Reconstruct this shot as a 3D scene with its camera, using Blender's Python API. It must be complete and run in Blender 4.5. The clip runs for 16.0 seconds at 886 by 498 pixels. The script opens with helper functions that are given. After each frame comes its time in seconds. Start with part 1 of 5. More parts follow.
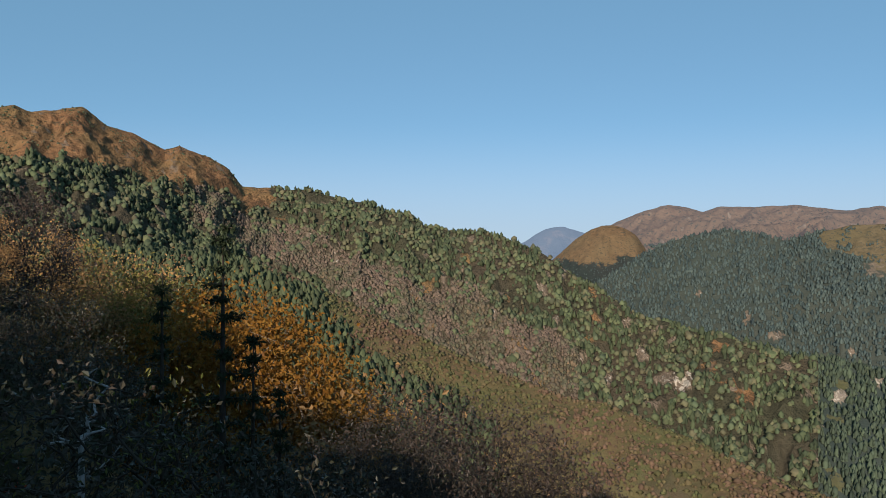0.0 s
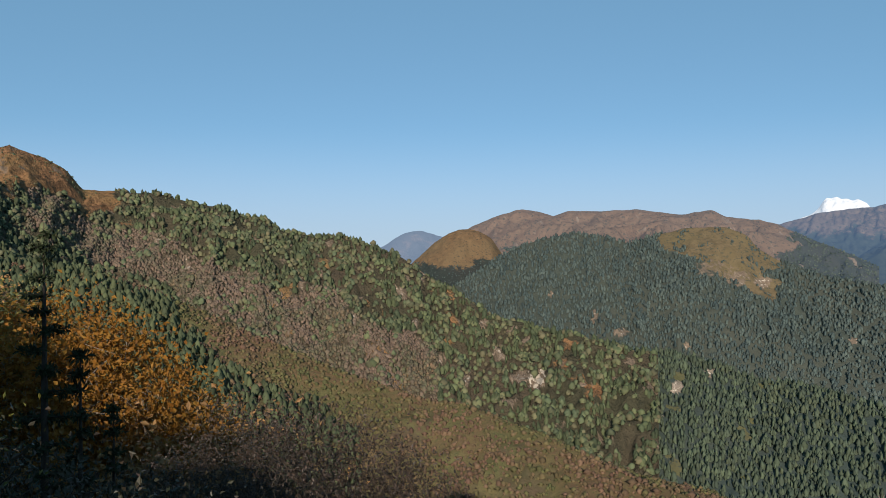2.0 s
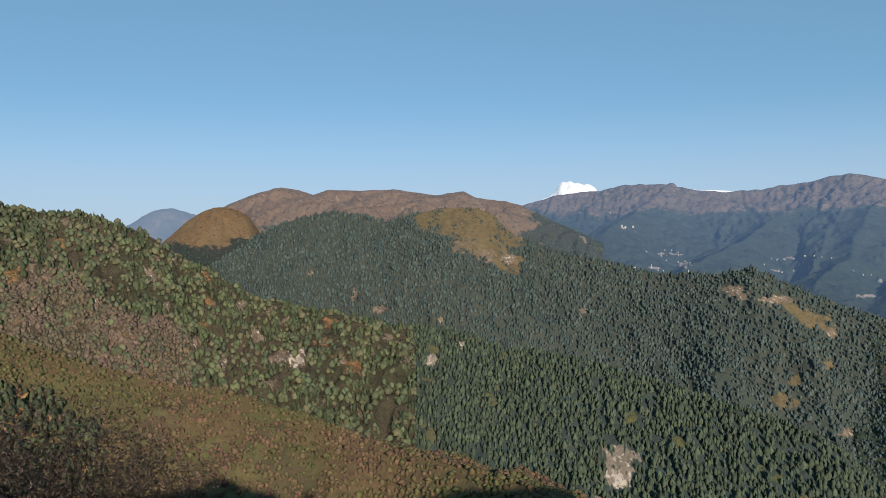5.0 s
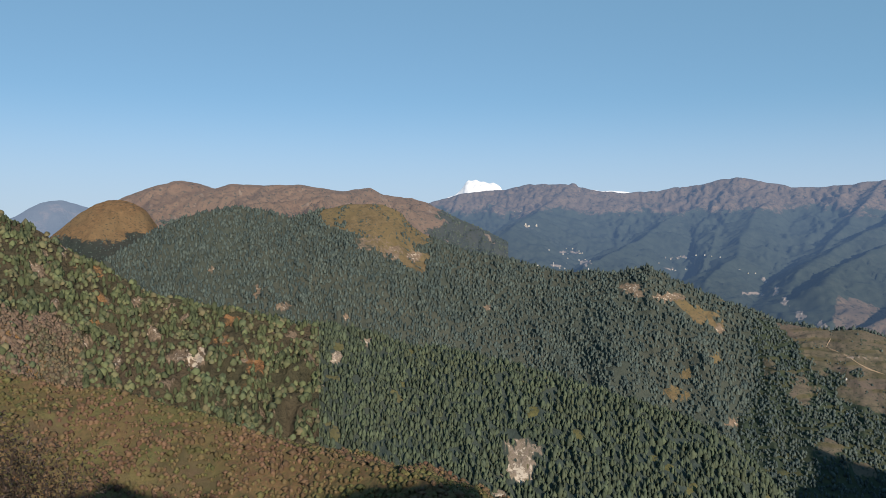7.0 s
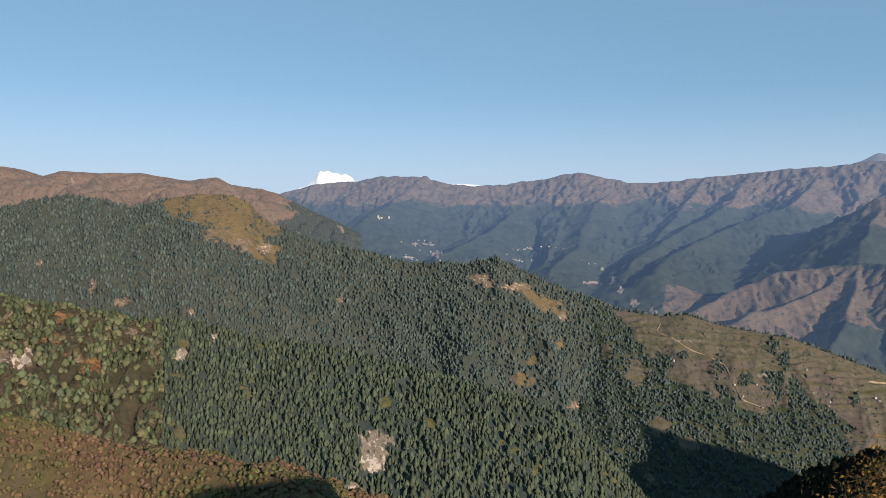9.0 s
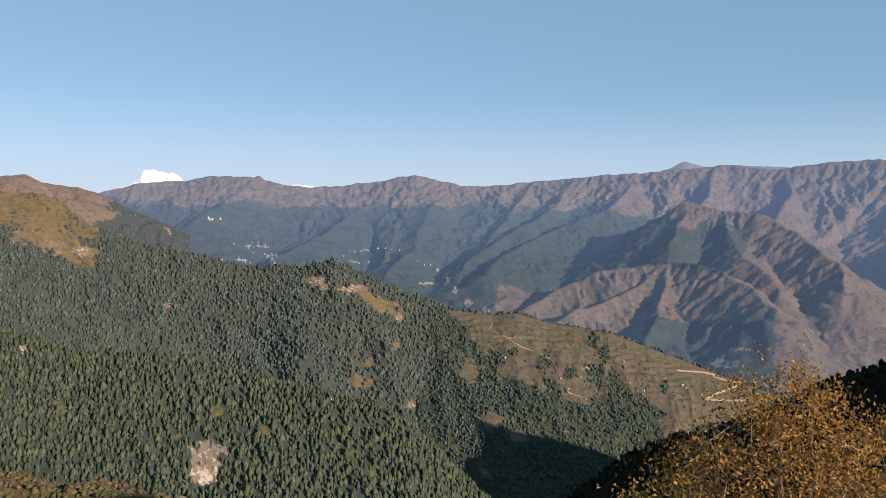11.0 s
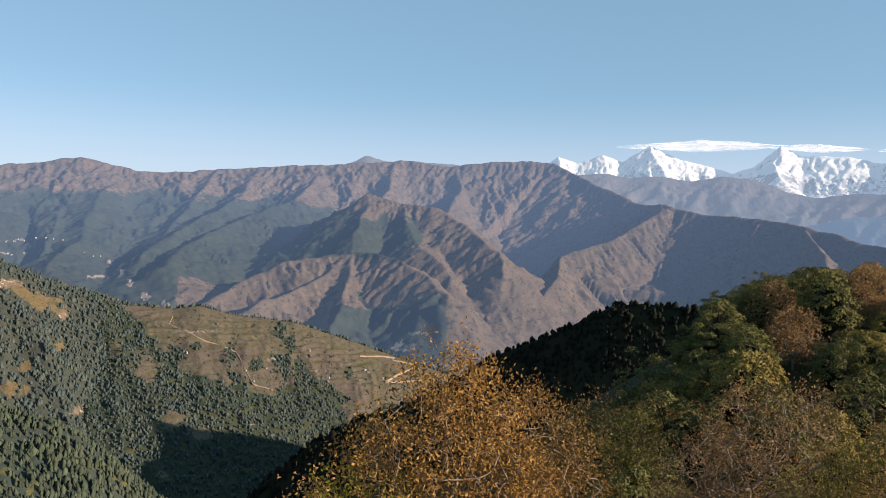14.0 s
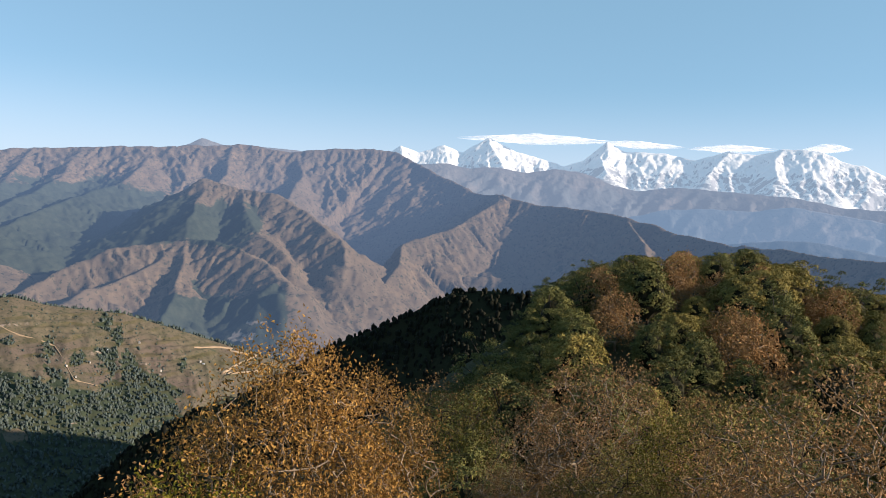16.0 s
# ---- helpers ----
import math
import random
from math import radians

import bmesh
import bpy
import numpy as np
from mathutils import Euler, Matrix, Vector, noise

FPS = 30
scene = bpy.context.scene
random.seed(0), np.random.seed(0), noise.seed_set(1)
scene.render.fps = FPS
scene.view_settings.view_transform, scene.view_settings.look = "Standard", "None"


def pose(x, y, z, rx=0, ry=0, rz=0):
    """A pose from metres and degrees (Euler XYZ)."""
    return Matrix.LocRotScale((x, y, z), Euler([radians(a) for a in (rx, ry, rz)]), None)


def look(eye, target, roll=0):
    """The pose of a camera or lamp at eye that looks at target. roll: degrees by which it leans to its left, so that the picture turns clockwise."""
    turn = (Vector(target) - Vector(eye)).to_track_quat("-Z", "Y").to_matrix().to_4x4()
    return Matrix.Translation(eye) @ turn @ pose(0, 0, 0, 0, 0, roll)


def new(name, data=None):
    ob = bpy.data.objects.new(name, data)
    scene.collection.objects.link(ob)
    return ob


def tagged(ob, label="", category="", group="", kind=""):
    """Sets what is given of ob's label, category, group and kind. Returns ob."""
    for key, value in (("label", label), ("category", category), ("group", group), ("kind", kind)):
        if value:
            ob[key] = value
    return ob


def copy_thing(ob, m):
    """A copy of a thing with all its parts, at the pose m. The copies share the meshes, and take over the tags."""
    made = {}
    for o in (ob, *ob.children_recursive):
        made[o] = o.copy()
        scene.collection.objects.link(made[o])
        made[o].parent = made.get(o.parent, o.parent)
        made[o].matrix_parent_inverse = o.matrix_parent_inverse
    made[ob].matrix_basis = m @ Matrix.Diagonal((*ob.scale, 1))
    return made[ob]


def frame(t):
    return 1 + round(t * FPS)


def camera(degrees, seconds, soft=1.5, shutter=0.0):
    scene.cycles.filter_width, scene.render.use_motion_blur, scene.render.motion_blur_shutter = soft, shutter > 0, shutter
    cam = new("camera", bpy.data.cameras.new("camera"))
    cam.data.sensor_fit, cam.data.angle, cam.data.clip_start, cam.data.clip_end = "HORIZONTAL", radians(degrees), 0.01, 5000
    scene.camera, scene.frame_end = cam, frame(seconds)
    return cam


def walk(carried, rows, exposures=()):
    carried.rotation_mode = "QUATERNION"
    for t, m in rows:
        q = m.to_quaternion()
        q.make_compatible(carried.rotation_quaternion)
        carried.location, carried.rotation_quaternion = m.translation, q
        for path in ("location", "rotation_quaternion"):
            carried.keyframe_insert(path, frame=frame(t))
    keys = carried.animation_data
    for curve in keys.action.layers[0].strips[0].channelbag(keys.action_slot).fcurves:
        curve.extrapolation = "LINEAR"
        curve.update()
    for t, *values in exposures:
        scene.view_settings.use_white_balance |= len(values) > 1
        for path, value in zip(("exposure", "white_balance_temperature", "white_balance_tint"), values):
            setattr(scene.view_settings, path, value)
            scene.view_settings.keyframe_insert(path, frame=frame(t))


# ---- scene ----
cam = camera(59.87, 16.0, soft=0.7)
EYE = 1.6
# seconds, x, y, z above the eye's height, yaw, pitch, roll
ROWS = [
    (0.0, 0.000, 0.000, 0.0, 0.00, 0.00, 0.00),
    (0.5, 0.070, 0.000, 0.0, -2.85, 0.09, 0.06),
    (1.0, 0.140, 0.000, 0.0, -5.03, 0.15, 0.33),
    (1.5, 0.200, 0.000, 0.0, -7.68, 0.20, 0.57),
    (2.0, 0.260, 0.000, 0.0, -10.45, 0.27, 0.56),
    (2.5, 0.302, -0.005, 0.0, -14.37, 0.30, 0.62),
    (3.0, 0.345, -0.010, 0.0, -18.14, 0.33, 0.88),
    (3.5, 0.382, -0.015, 0.0, -21.14, -0.04, 0.91),
    (4.0, 0.420, -0.020, 0.0, -23.72, -0.65, 0.81),
    (6.5, 0.587, -0.070, 0.0, -33.43, -1.77, 0.01),
    (7.0, 0.620, -0.080, 0.0, -35.13, -1.71, -0.16),
    (7.5, 0.646, -0.094, 0.0, -37.78, -1.74, -0.37),
    (8.0, 0.672, -0.108, 0.0, -41.00, -1.94, -0.31),
    (8.5, 0.698, -0.122, 0.0, -43.99, -2.05, -0.23),
    (9.0, 0.724, -0.136, 0.0, -46.06, -2.26, -0.44),
    (9.5, 0.750, -0.150, 0.0, -49.56, -2.29, -0.70),
    (12.0, 0.850, -0.260, 0.0, -65.48, -1.76, -0.60),
    (12.5, 0.857, -0.281, 0.0, -70.22, -1.71, -0.78),
    (13.0, 0.865, -0.302, 0.0, -73.16, -2.03, -0.90),
    (13.5, 0.873, -0.324, 0.0, -76.62, -2.15, -1.13),
    (14.0, 0.880, -0.345, 0.0, -81.20, -2.30, -1.53),
    (14.5, 0.885, -0.366, 0.0, -84.62, -2.63, -1.74),
    (15.0, 0.890, -0.387, 0.0, -87.82, -2.84, -1.86),
    (15.5, 0.895, -0.409, 0.0, -90.26, -2.90, -2.10),
    (16.0, 0.900, -0.430, 0.0, -92.91, -2.82, -2.33),
]
EXPOSURE = [(0.0, 0.37, 6500, 10), (4.0, 0.34, 6500, 10), (9.5, 0.56, 7100, 16), (12.5, 0.74, 7450, 20), (14.0, 0.8, 7450, 18), (16.0, 0.93, 7300, 16)]
walk(cam, [(t, pose(x, y, EYE + z, 90 + pitch, roll, yaw)) for t, x, y, z, yaw, pitch, roll in ROWS], EXPOSURE)

# ---- light ----
SUN_BEARING, SUN_HEIGHT = 195.0, 18.5      # degrees to the right of +y, degrees above the horizon
world = bpy.data.worlds.new("sky")
scene.world = world
world.use_nodes = True
wn = world.node_tree.nodes
sky = wn.new("ShaderNodeTexSky")
sky.sky_type, sky.sun_disc = "NISHITA", False
sky.sun_elevation, sky.sun_rotation = radians(SUN_HEIGHT), radians(SUN_BEARING)
sky.altitude, sky.air_density, sky.dust_density, sky.ozone_density = 2200, 0.75, 0.3, 1.2
tint = wn.new("ShaderNodeMix")
tint.data_type, tint.blend_type = "RGBA", "MULTIPLY"
tint.inputs[0].default_value, tint.inputs[7].default_value = 1.0, (0.90, 1.0, 1.04, 1)
world.node_tree.links.new(sky.outputs[0], tint.inputs[6])
haze = wn.new("ShaderNodeMix")          # the clear sky evened out by thin haze
haze.data_type = "RGBA"
haze.inputs[0].default_value, haze.inputs[7].default_value = 0.60, (1.35, 3.0, 4.35, 1)
world.node_tree.links.new(tint.outputs[2], haze.inputs[6])
rise = wn.new("ShaderNodeSeparateXYZ")
world.node_tree.links.new(wn.new("ShaderNodeTexCoord").outputs["Generated"], rise.inputs[0])
fade = wn.new("ShaderNodeMapRange")         # dust that lies along the whole horizon
fade.interpolation_type = "SMOOTHSTEP"
fade.inputs["From Min"].default_value, fade.inputs["From Max"].default_value = 0.0, 0.17
fade.inputs["To Min"].default_value, fade.inputs["To Max"].default_value = 0.75, 0.0
world.node_tree.links.new(rise.outputs[2], fade.inputs["Value"])
dust = wn.new("ShaderNodeMix")
dust.data_type = "RGBA"
dust.inputs[7].default_value = (3.35, 4.2, 5.5, 1)
world.node_tree.links.new(fade.outputs[0], dust.inputs[0])
world.node_tree.links.new(haze.outputs[2], dust.inputs[6])
world.node_tree.links.new(dust.outputs[2], wn["Background"].inputs[0])
wn["Background"].inputs[1].default_value = 0.100
sun_data = bpy.data.lights.new("sun", "SUN")
sun_data.energy, sun_data.angle, sun_data.color = 5.0, radians(0.6), (1.0, 0.88, 0.74)
sun = new("sun", sun_data)
b, e = radians(SUN_BEARING), radians(SUN_HEIGHT)
sun.matrix_world = look((math.sin(b) * 300, math.cos(b) * 300, 200), (math.sin(b) * 300 - math.sin(b) * math.cos(e), math.cos(b) * 300 - math.cos(b) * math.cos(e), 200 - math.sin(e)))


# ---- materials ----
class Nodes:
    """Short hand for a node material."""

    def __init__(self, name, rough=0.9, spec=0.2):
        self.mat = bpy.data.materials.new(name)
        self.mat.use_nodes = True
        self.tree = self.mat.node_tree
        self.bsdf = self.tree.nodes["Principled BSDF"]
        self.bsdf.inputs["Roughness"].default_value = rough
        self.bsdf.inputs["Specular IOR Level"].default_value = spec

    def add(self, kind, **values):
        node = self.tree.nodes.new("ShaderNode" + kind)
        for key, value in values.items():
            node.inputs[key].default_value = value
        return node

    def link(self, a, b):
        self.tree.links.new(a, b)

    def place(self):
        return self.add("NewGeometry").outputs["Position"]

    def noise(self, scale, detail=4.0, rough=0.55, stretch=None):
        node = self.add("TexNoise", Scale=scale, Detail=detail, Roughness=rough)
        where = self.place()
        if stretch:
            m = self.add("Mapping", Scale=stretch)
            self.link(where, m.inputs["Vector"])
            where = m.outputs[0]
        self.link(where, node.inputs["Vector"])
        return node.outputs["Fac"]

    def attr(self, name):
        node = self.add("Attribute")
        node.attribute_name = name
        return node.outputs["Fac"]

    def ramp(self, fac, stops):
        node = self.add("ValToRGB")
        els = node.color_ramp.elements
        while len(els) < len(stops):
            els.new(0.5)
        for el, (pos, colour) in zip(els, stops):
            el.position = pos
            el.color = (*colour, 1) if not isinstance(colour, (int, float)) else (colour, colour, colour, 1)
        self.link(fac, node.inputs[0])
        return node.outputs[0]

    def mix(self, fac, a, b, mode="MIX"):
        node = self.add("Mix")
        node.data_type, node.blend_type = "RGBA", mode
        for sock, value in ((node.inputs[0], fac), (node.inputs[6], a), (node.inputs[7], b)):
            if hasattr(value, "is_linked"):
                self.link(value, sock)
            elif isinstance(value, (int, float)):
                sock.default_value = value
            else:
                sock.default_value = (*value, 1)
        return node.outputs[2]

    def math(self, op, a, b):
        node = self.add("Math")
        node.operation = op
        for sock, value in zip(node.inputs, (a, b)):
            if hasattr(value, "is_linked"):
                self.link(value, sock)
            else:
                sock.default_value = value
        return node.outputs[0]

    def island(self):
        return self.add("NewGeometry").outputs["Random Per Island"]

    def item(self):
        return self.add("ObjectInfo").outputs["Random"]

    def bump(self, fac, strength, distance):
        node = self.add("Bump", Strength=strength, Distance=distance)
        self.link(fac, node.inputs["Height"])
        self.link(node.outputs[0], self.bsdf.inputs["Normal"])

    def done(self, colour):
        if hasattr(colour, "is_linked"):
            self.link(colour, self.bsdf.inputs["Base Color"])
        else:
            self.bsdf.inputs["Base Color"].default_value = (*colour, 1)
        return self.mat


def land(name, grass, forest, rock, grain, patch, relief, haze_glow=None, steps=0.0):
    """Open slope, wood and bare rock, each in two or three tones. grain, patch: the sizes in metres of the fine and the broad variation."""
    n = Nodes(name, 0.95, 0.05)
    fine, broad = n.noise(1 / grain, 6, 0.65), n.noise(1 / patch, 4)
    g = n.mix(n.ramp(fine, [(0.4, 0.0), (0.6, 1.0)]), grass[0], grass[1])
    g = n.mix(n.ramp(broad, [(0.42, 0.0), (0.62, 1.0)]), g, grass[2])
    w = n.mix(n.ramp(fine, [(0.35, 0.0), (0.65, 1.0)]), forest[0], forest[1])
    w = n.mix(n.ramp(broad, [(0.4, 0.0), (0.65, 0.7)]), w, forest[2])
    edge = n.math("ADD", n.attr("veg"), n.math("MULTIPLY", n.math("SUBTRACT", fine, 0.5), 0.9))
    speck = n.noise(2.2 / grain, 3, 0.6)
    g = n.mix(n.math("MULTIPLY", n.ramp(speck, [(0.56, 0.0), (0.64, 1.0)]), 0.75), g, forest[0])
    c = n.mix(n.ramp(edge, [(0.42, 0.0), (0.58, 1.0)]), g, w)
    r = n.mix(n.ramp(n.noise(2.5 / grain, 5, 0.7, (1, 1, 0.35)), [(0.35, 0.0), (0.65, 1.0)]), rock[0], rock[1])
    bare = n.math("ADD", n.attr("rock"), n.math("MULTIPLY", n.math("SUBTRACT", fine, 0.5), 1.2))
    r = n.mix(n.ramp(n.math("ADD", n.attr("rock"), n.math("MULTIPLY", n.math("SUBTRACT", speck, 0.5), 1.6)), [(0.78, 0.0), (0.95, 1.0)]), r, (0.44, 0.38, 0.31))
    c = n.mix(n.ramp(bare, [(0.38, 0.0), (0.58, 1.0)]), c, r)
    if steps:
        wave = n.math("SINE", n.math("MULTIPLY", n.math("ADD", n.add("SeparateXYZ").outputs[2], n.math("MULTIPLY", broad, 30.0)), 6.283 / steps), 0.0)
        sep = [k for k in n.tree.nodes if k.bl_idname == "ShaderNodeSeparateXYZ"][0]
        n.link(n.place(), sep.inputs[0])
        c = n.mix(n.math("MULTIPLY", n.ramp(wave, [(0.2, 0.0), (0.8, 1.0)]), n.ramp(n.noise(1 / 60, 3), [(0.4, 0.0), (0.6, 0.55)])), c, (0.07, 0.065, 0.03))
    n.bump(fine, 0.9, relief)
    if haze_glow:          # the far backdrop alone: haze before it imitated by a bluish glow of the slopes
        n.bsdf.inputs["Emission Color"].default_value = (*haze_glow, 1)
        n.link(n.attr("haze_glow"), n.bsdf.inputs["Emission Strength"])
    return n.done(c)


def foliage(name, tones, rough=0.6, through_light=0.0, spec=0.12, wood_tone=False):
    """Leaves in several tones, single leaf by leaf or, in a wood, tree by tree."""
    n = Nodes(name, rough, spec)
    c = n.ramp(n.attr("tone") if wood_tone else n.island(), [(i / (len(tones) - 1), t) for i, t in enumerate(tones)])
    var = n.ramp(n.item(), [(0.0, (0.75, 0.75, 0.75)), (1.0, (1.15, 1.1, 1.05))])
    c = n.mix(1.0, c, var, "MULTIPLY")
    if wood_tone:
        c = n.mix(1.0, c, n.ramp(n.island(), [(0.0, (0.72, 0.72, 0.72)), (1.0, (1.3, 1.3, 1.25))]), "MULTIPLY")
    n.done(c)
    if through_light:
        t = n.add("BsdfTranslucent")
        n.link(c, t.inputs["Color"])
        m = n.add("MixShader", Fac=through_light)
        n.link(n.bsdf.outputs[0], m.inputs[1])
        n.link(t.outputs[0], m.inputs[2])
        n.link(m.outputs[0], n.tree.nodes["Material Output"].inputs["Surface"])
    return n.mat


ROCK = ((0.205, 0.156, 0.114), (0.118, 0.0874, 0.0646))
M_WEST = land("wooded_mountain_slope", ((0.235, 0.122, 0.060), (0.145, 0.078, 0.042), (0.20, 0.128, 0.058)), ((0.044, 0.042, 0.027), (0.058, 0.054, 0.034), (0.080, 0.060, 0.043)), ROCK, 11, 130, 9)
# the closing triple is a bluish glow that imitates haze
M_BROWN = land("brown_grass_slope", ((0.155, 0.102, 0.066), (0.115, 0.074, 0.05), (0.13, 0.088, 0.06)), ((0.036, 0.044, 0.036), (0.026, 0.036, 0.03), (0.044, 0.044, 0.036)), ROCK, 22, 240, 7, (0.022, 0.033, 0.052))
M_KNOB = land("golden_grass_slope", ((0.171, 0.107, 0.058), (0.116, 0.072, 0.040), (0.144, 0.098, 0.054)), ((0.034, 0.041, 0.036), (0.024, 0.033, 0.030), (0.041, 0.039, 0.036)), ROCK, 14, 120, 4)
# terrace, dome and spur: extra blue in the tones imitates haze
M_TERRACE = land("terraced_slope", ((0.116, 0.098, 0.071), (0.084, 0.078, 0.056), (0.107, 0.085, 0.073)), ((0.028, 0.042, 0.030), (0.039, 0.053, 0.037), (0.049, 0.057, 0.037)), ((0.283, 0.236, 0.204), (0.212, 0.167, 0.139)), 12, 130, 2, None, 16.0)
M_DOME = land("dark_wood_slope", ((0.15, 0.112, 0.066), (0.105, 0.08, 0.046), (0.135, 0.104, 0.056)), ((0.0456, 0.0562, 0.0471), (0.0608, 0.0699, 0.0578), (0.0646, 0.0669, 0.0532)), ROCK, 16, 170, 4)
M_SPUR = land("conifer_slope", ((0.107, 0.103, 0.044), (0.074, 0.074, 0.035), (0.093, 0.088, 0.049)), ((0.033, 0.046, 0.043), (0.045, 0.060, 0.053), (0.050, 0.060, 0.051)), ((0.241, 0.192, 0.159), (0.147, 0.125, 0.089)), 9, 90, 2)
M_SLOPE = land("heath_slope", ((0.131, 0.091, 0.046), (0.106, 0.068, 0.041), (0.099, 0.091, 0.041)), ((0.053, 0.061, 0.027), (0.078, 0.072, 0.033), (0.099, 0.065, 0.046)), ROCK, 4, 45, 1)
# this range too glows bluish in place of real haze
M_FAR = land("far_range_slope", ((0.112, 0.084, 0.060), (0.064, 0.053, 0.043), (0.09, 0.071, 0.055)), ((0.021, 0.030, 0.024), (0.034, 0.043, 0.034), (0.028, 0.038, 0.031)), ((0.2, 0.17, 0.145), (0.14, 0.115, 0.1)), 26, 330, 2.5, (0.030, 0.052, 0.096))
# haze put into the bluish tones and the glow of these three
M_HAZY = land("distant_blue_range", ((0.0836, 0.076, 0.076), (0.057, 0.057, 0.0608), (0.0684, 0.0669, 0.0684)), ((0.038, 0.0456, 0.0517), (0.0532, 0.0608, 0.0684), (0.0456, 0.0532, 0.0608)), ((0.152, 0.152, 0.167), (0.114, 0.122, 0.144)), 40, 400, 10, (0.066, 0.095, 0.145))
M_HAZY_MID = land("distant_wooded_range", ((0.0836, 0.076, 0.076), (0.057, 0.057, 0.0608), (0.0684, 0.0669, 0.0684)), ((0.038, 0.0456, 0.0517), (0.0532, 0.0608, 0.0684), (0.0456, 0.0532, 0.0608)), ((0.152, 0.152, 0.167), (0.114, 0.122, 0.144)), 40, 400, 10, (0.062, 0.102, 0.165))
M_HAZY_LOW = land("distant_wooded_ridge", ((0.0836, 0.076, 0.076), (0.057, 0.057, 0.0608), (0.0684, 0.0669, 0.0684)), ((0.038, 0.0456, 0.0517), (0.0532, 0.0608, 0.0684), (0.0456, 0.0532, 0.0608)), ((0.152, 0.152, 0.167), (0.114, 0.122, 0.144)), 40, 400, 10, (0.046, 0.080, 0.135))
M_NEAR = land("hill_ground", ((0.182, 0.118, 0.0532), (0.122, 0.0798, 0.038), (0.152, 0.106, 0.0456)), ((0.0228, 0.0266, 0.0137), (0.038, 0.038, 0.0167), (0.0456, 0.0342, 0.019)), ROCK, 1.5, 14, 0.3)
# ground of the east spur, its deep shade put into the colour
M_EAST = land("shade_blackened_ground", ((0.0228, 0.0243, 0.0137), (0.0167, 0.0198, 0.0106), (0.0266, 0.0228, 0.0137)), ((0.0137, 0.0167, 0.00988), (0.0198, 0.0228, 0.0129), (0.0228, 0.0213, 0.0122)), ROCK, 3, 40, 1)
M_VALLEY = land("valley_floor", ((0.0684, 0.076, 0.0608), (0.0532, 0.0646, 0.057), (0.0912, 0.0836, 0.0608)), ((0.038, 0.0494, 0.0418), (0.0456, 0.057, 0.0456), (0.0532, 0.0608, 0.0456)), ROCK, 40, 300, 4)


def snow_material():
    n = Nodes("snow_and_rock", 0.7, 0.3)
    bare = n.math("ADD", n.attr("rock"), n.math("MULTIPLY", n.math("SUBTRACT", n.noise(1 / 28, 6, 0.7, (1, 1, 0.5)), 0.5), 1.4))
    c = n.mix(n.ramp(bare, [(0.5, 0.0), (0.7, 1.0)]), (0.47, 0.475, 0.48), (0.17, 0.185, 0.22))
    n.bump(n.noise(1 / 40, 6, 0.7), 0.6, 10)
    # haze imitated: snow colour above is dimmed, and a constant bluish glow added
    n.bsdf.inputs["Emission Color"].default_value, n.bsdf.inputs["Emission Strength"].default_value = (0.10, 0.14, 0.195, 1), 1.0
    return n.done(c)


M_SNOW = snow_material()
# M_CONIFER, M_DARKWOOD, M_MIXED: tones shifted to blue in place of haze
M_CONIFER = foliage("conifer_wood", ((0.0444, 0.0637, 0.0482), (0.0576, 0.0779, 0.0560), (0.0720, 0.0944, 0.0616), (0.0504, 0.0684, 0.0526), (0.0708, 0.0873, 0.0560), (0.0624, 0.0826, 0.0571)), 0.75, 0.0, 0.1, True)
M_FIR = foliage("green_firs", ((0.0432, 0.0564, 0.0336), (0.0552, 0.0696, 0.0396), (0.0744, 0.0888, 0.0456), (0.0504, 0.0624, 0.0372)), 0.75, 0.0, 0.1, True)
M_DARKWOOD = foliage("haze_blued_wood", ((0.040, 0.059, 0.062), (0.050, 0.071, 0.072), (0.065, 0.086, 0.081), (0.046, 0.064, 0.067)), 0.75, 0.0, 0.1, True)
M_MIXED = foliage("mixed_wood", ((0.0531, 0.0708, 0.0437), (0.0649, 0.0838, 0.0460), (0.0779, 0.0932, 0.0506), (0.0909, 0.0838, 0.0529), (0.0555, 0.0732, 0.0460), (0.0720, 0.0885, 0.0506), (0.0850, 0.0909, 0.0506)), 0.75, 0.0, 0.1, True)
# trees of the east spur, near-black to imitate shadow
M_SHADED_WOOD = foliage("shade_blackened_wood", ((0.0063, 0.0070, 0.0053), (0.0077, 0.0091, 0.0060), (0.0105, 0.0112, 0.0067)), 0.75, 0.0, 0.1, True)
M_BARE = foliage("bare_brown_wood", ((0.1199, 0.0903, 0.0755), (0.1430, 0.1029, 0.0796), (0.1078, 0.0861, 0.0663), (0.0803, 0.0819, 0.0541), (0.1518, 0.1061, 0.0704)), 0.75, 0.0, 0.1, True)
M_HEATH = foliage("heath_bushes", ((0.072, 0.078, 0.036), (0.093, 0.094, 0.041), (0.108, 0.098, 0.045), (0.119, 0.090, 0.049), (0.129, 0.086, 0.055), (0.144, 0.090, 0.061), (0.115, 0.066, 0.049)), 0.75, 0.0, 0.1, True)

# ---- terrain ----
rng = np.random.default_rng(7)
PERM = np.concatenate([rng.permutation(1024)] * 2)
GRAD = np.stack([np.cos(np.arange(1024) * 2.399), np.sin(np.arange(1024) * 2.399)], 1)


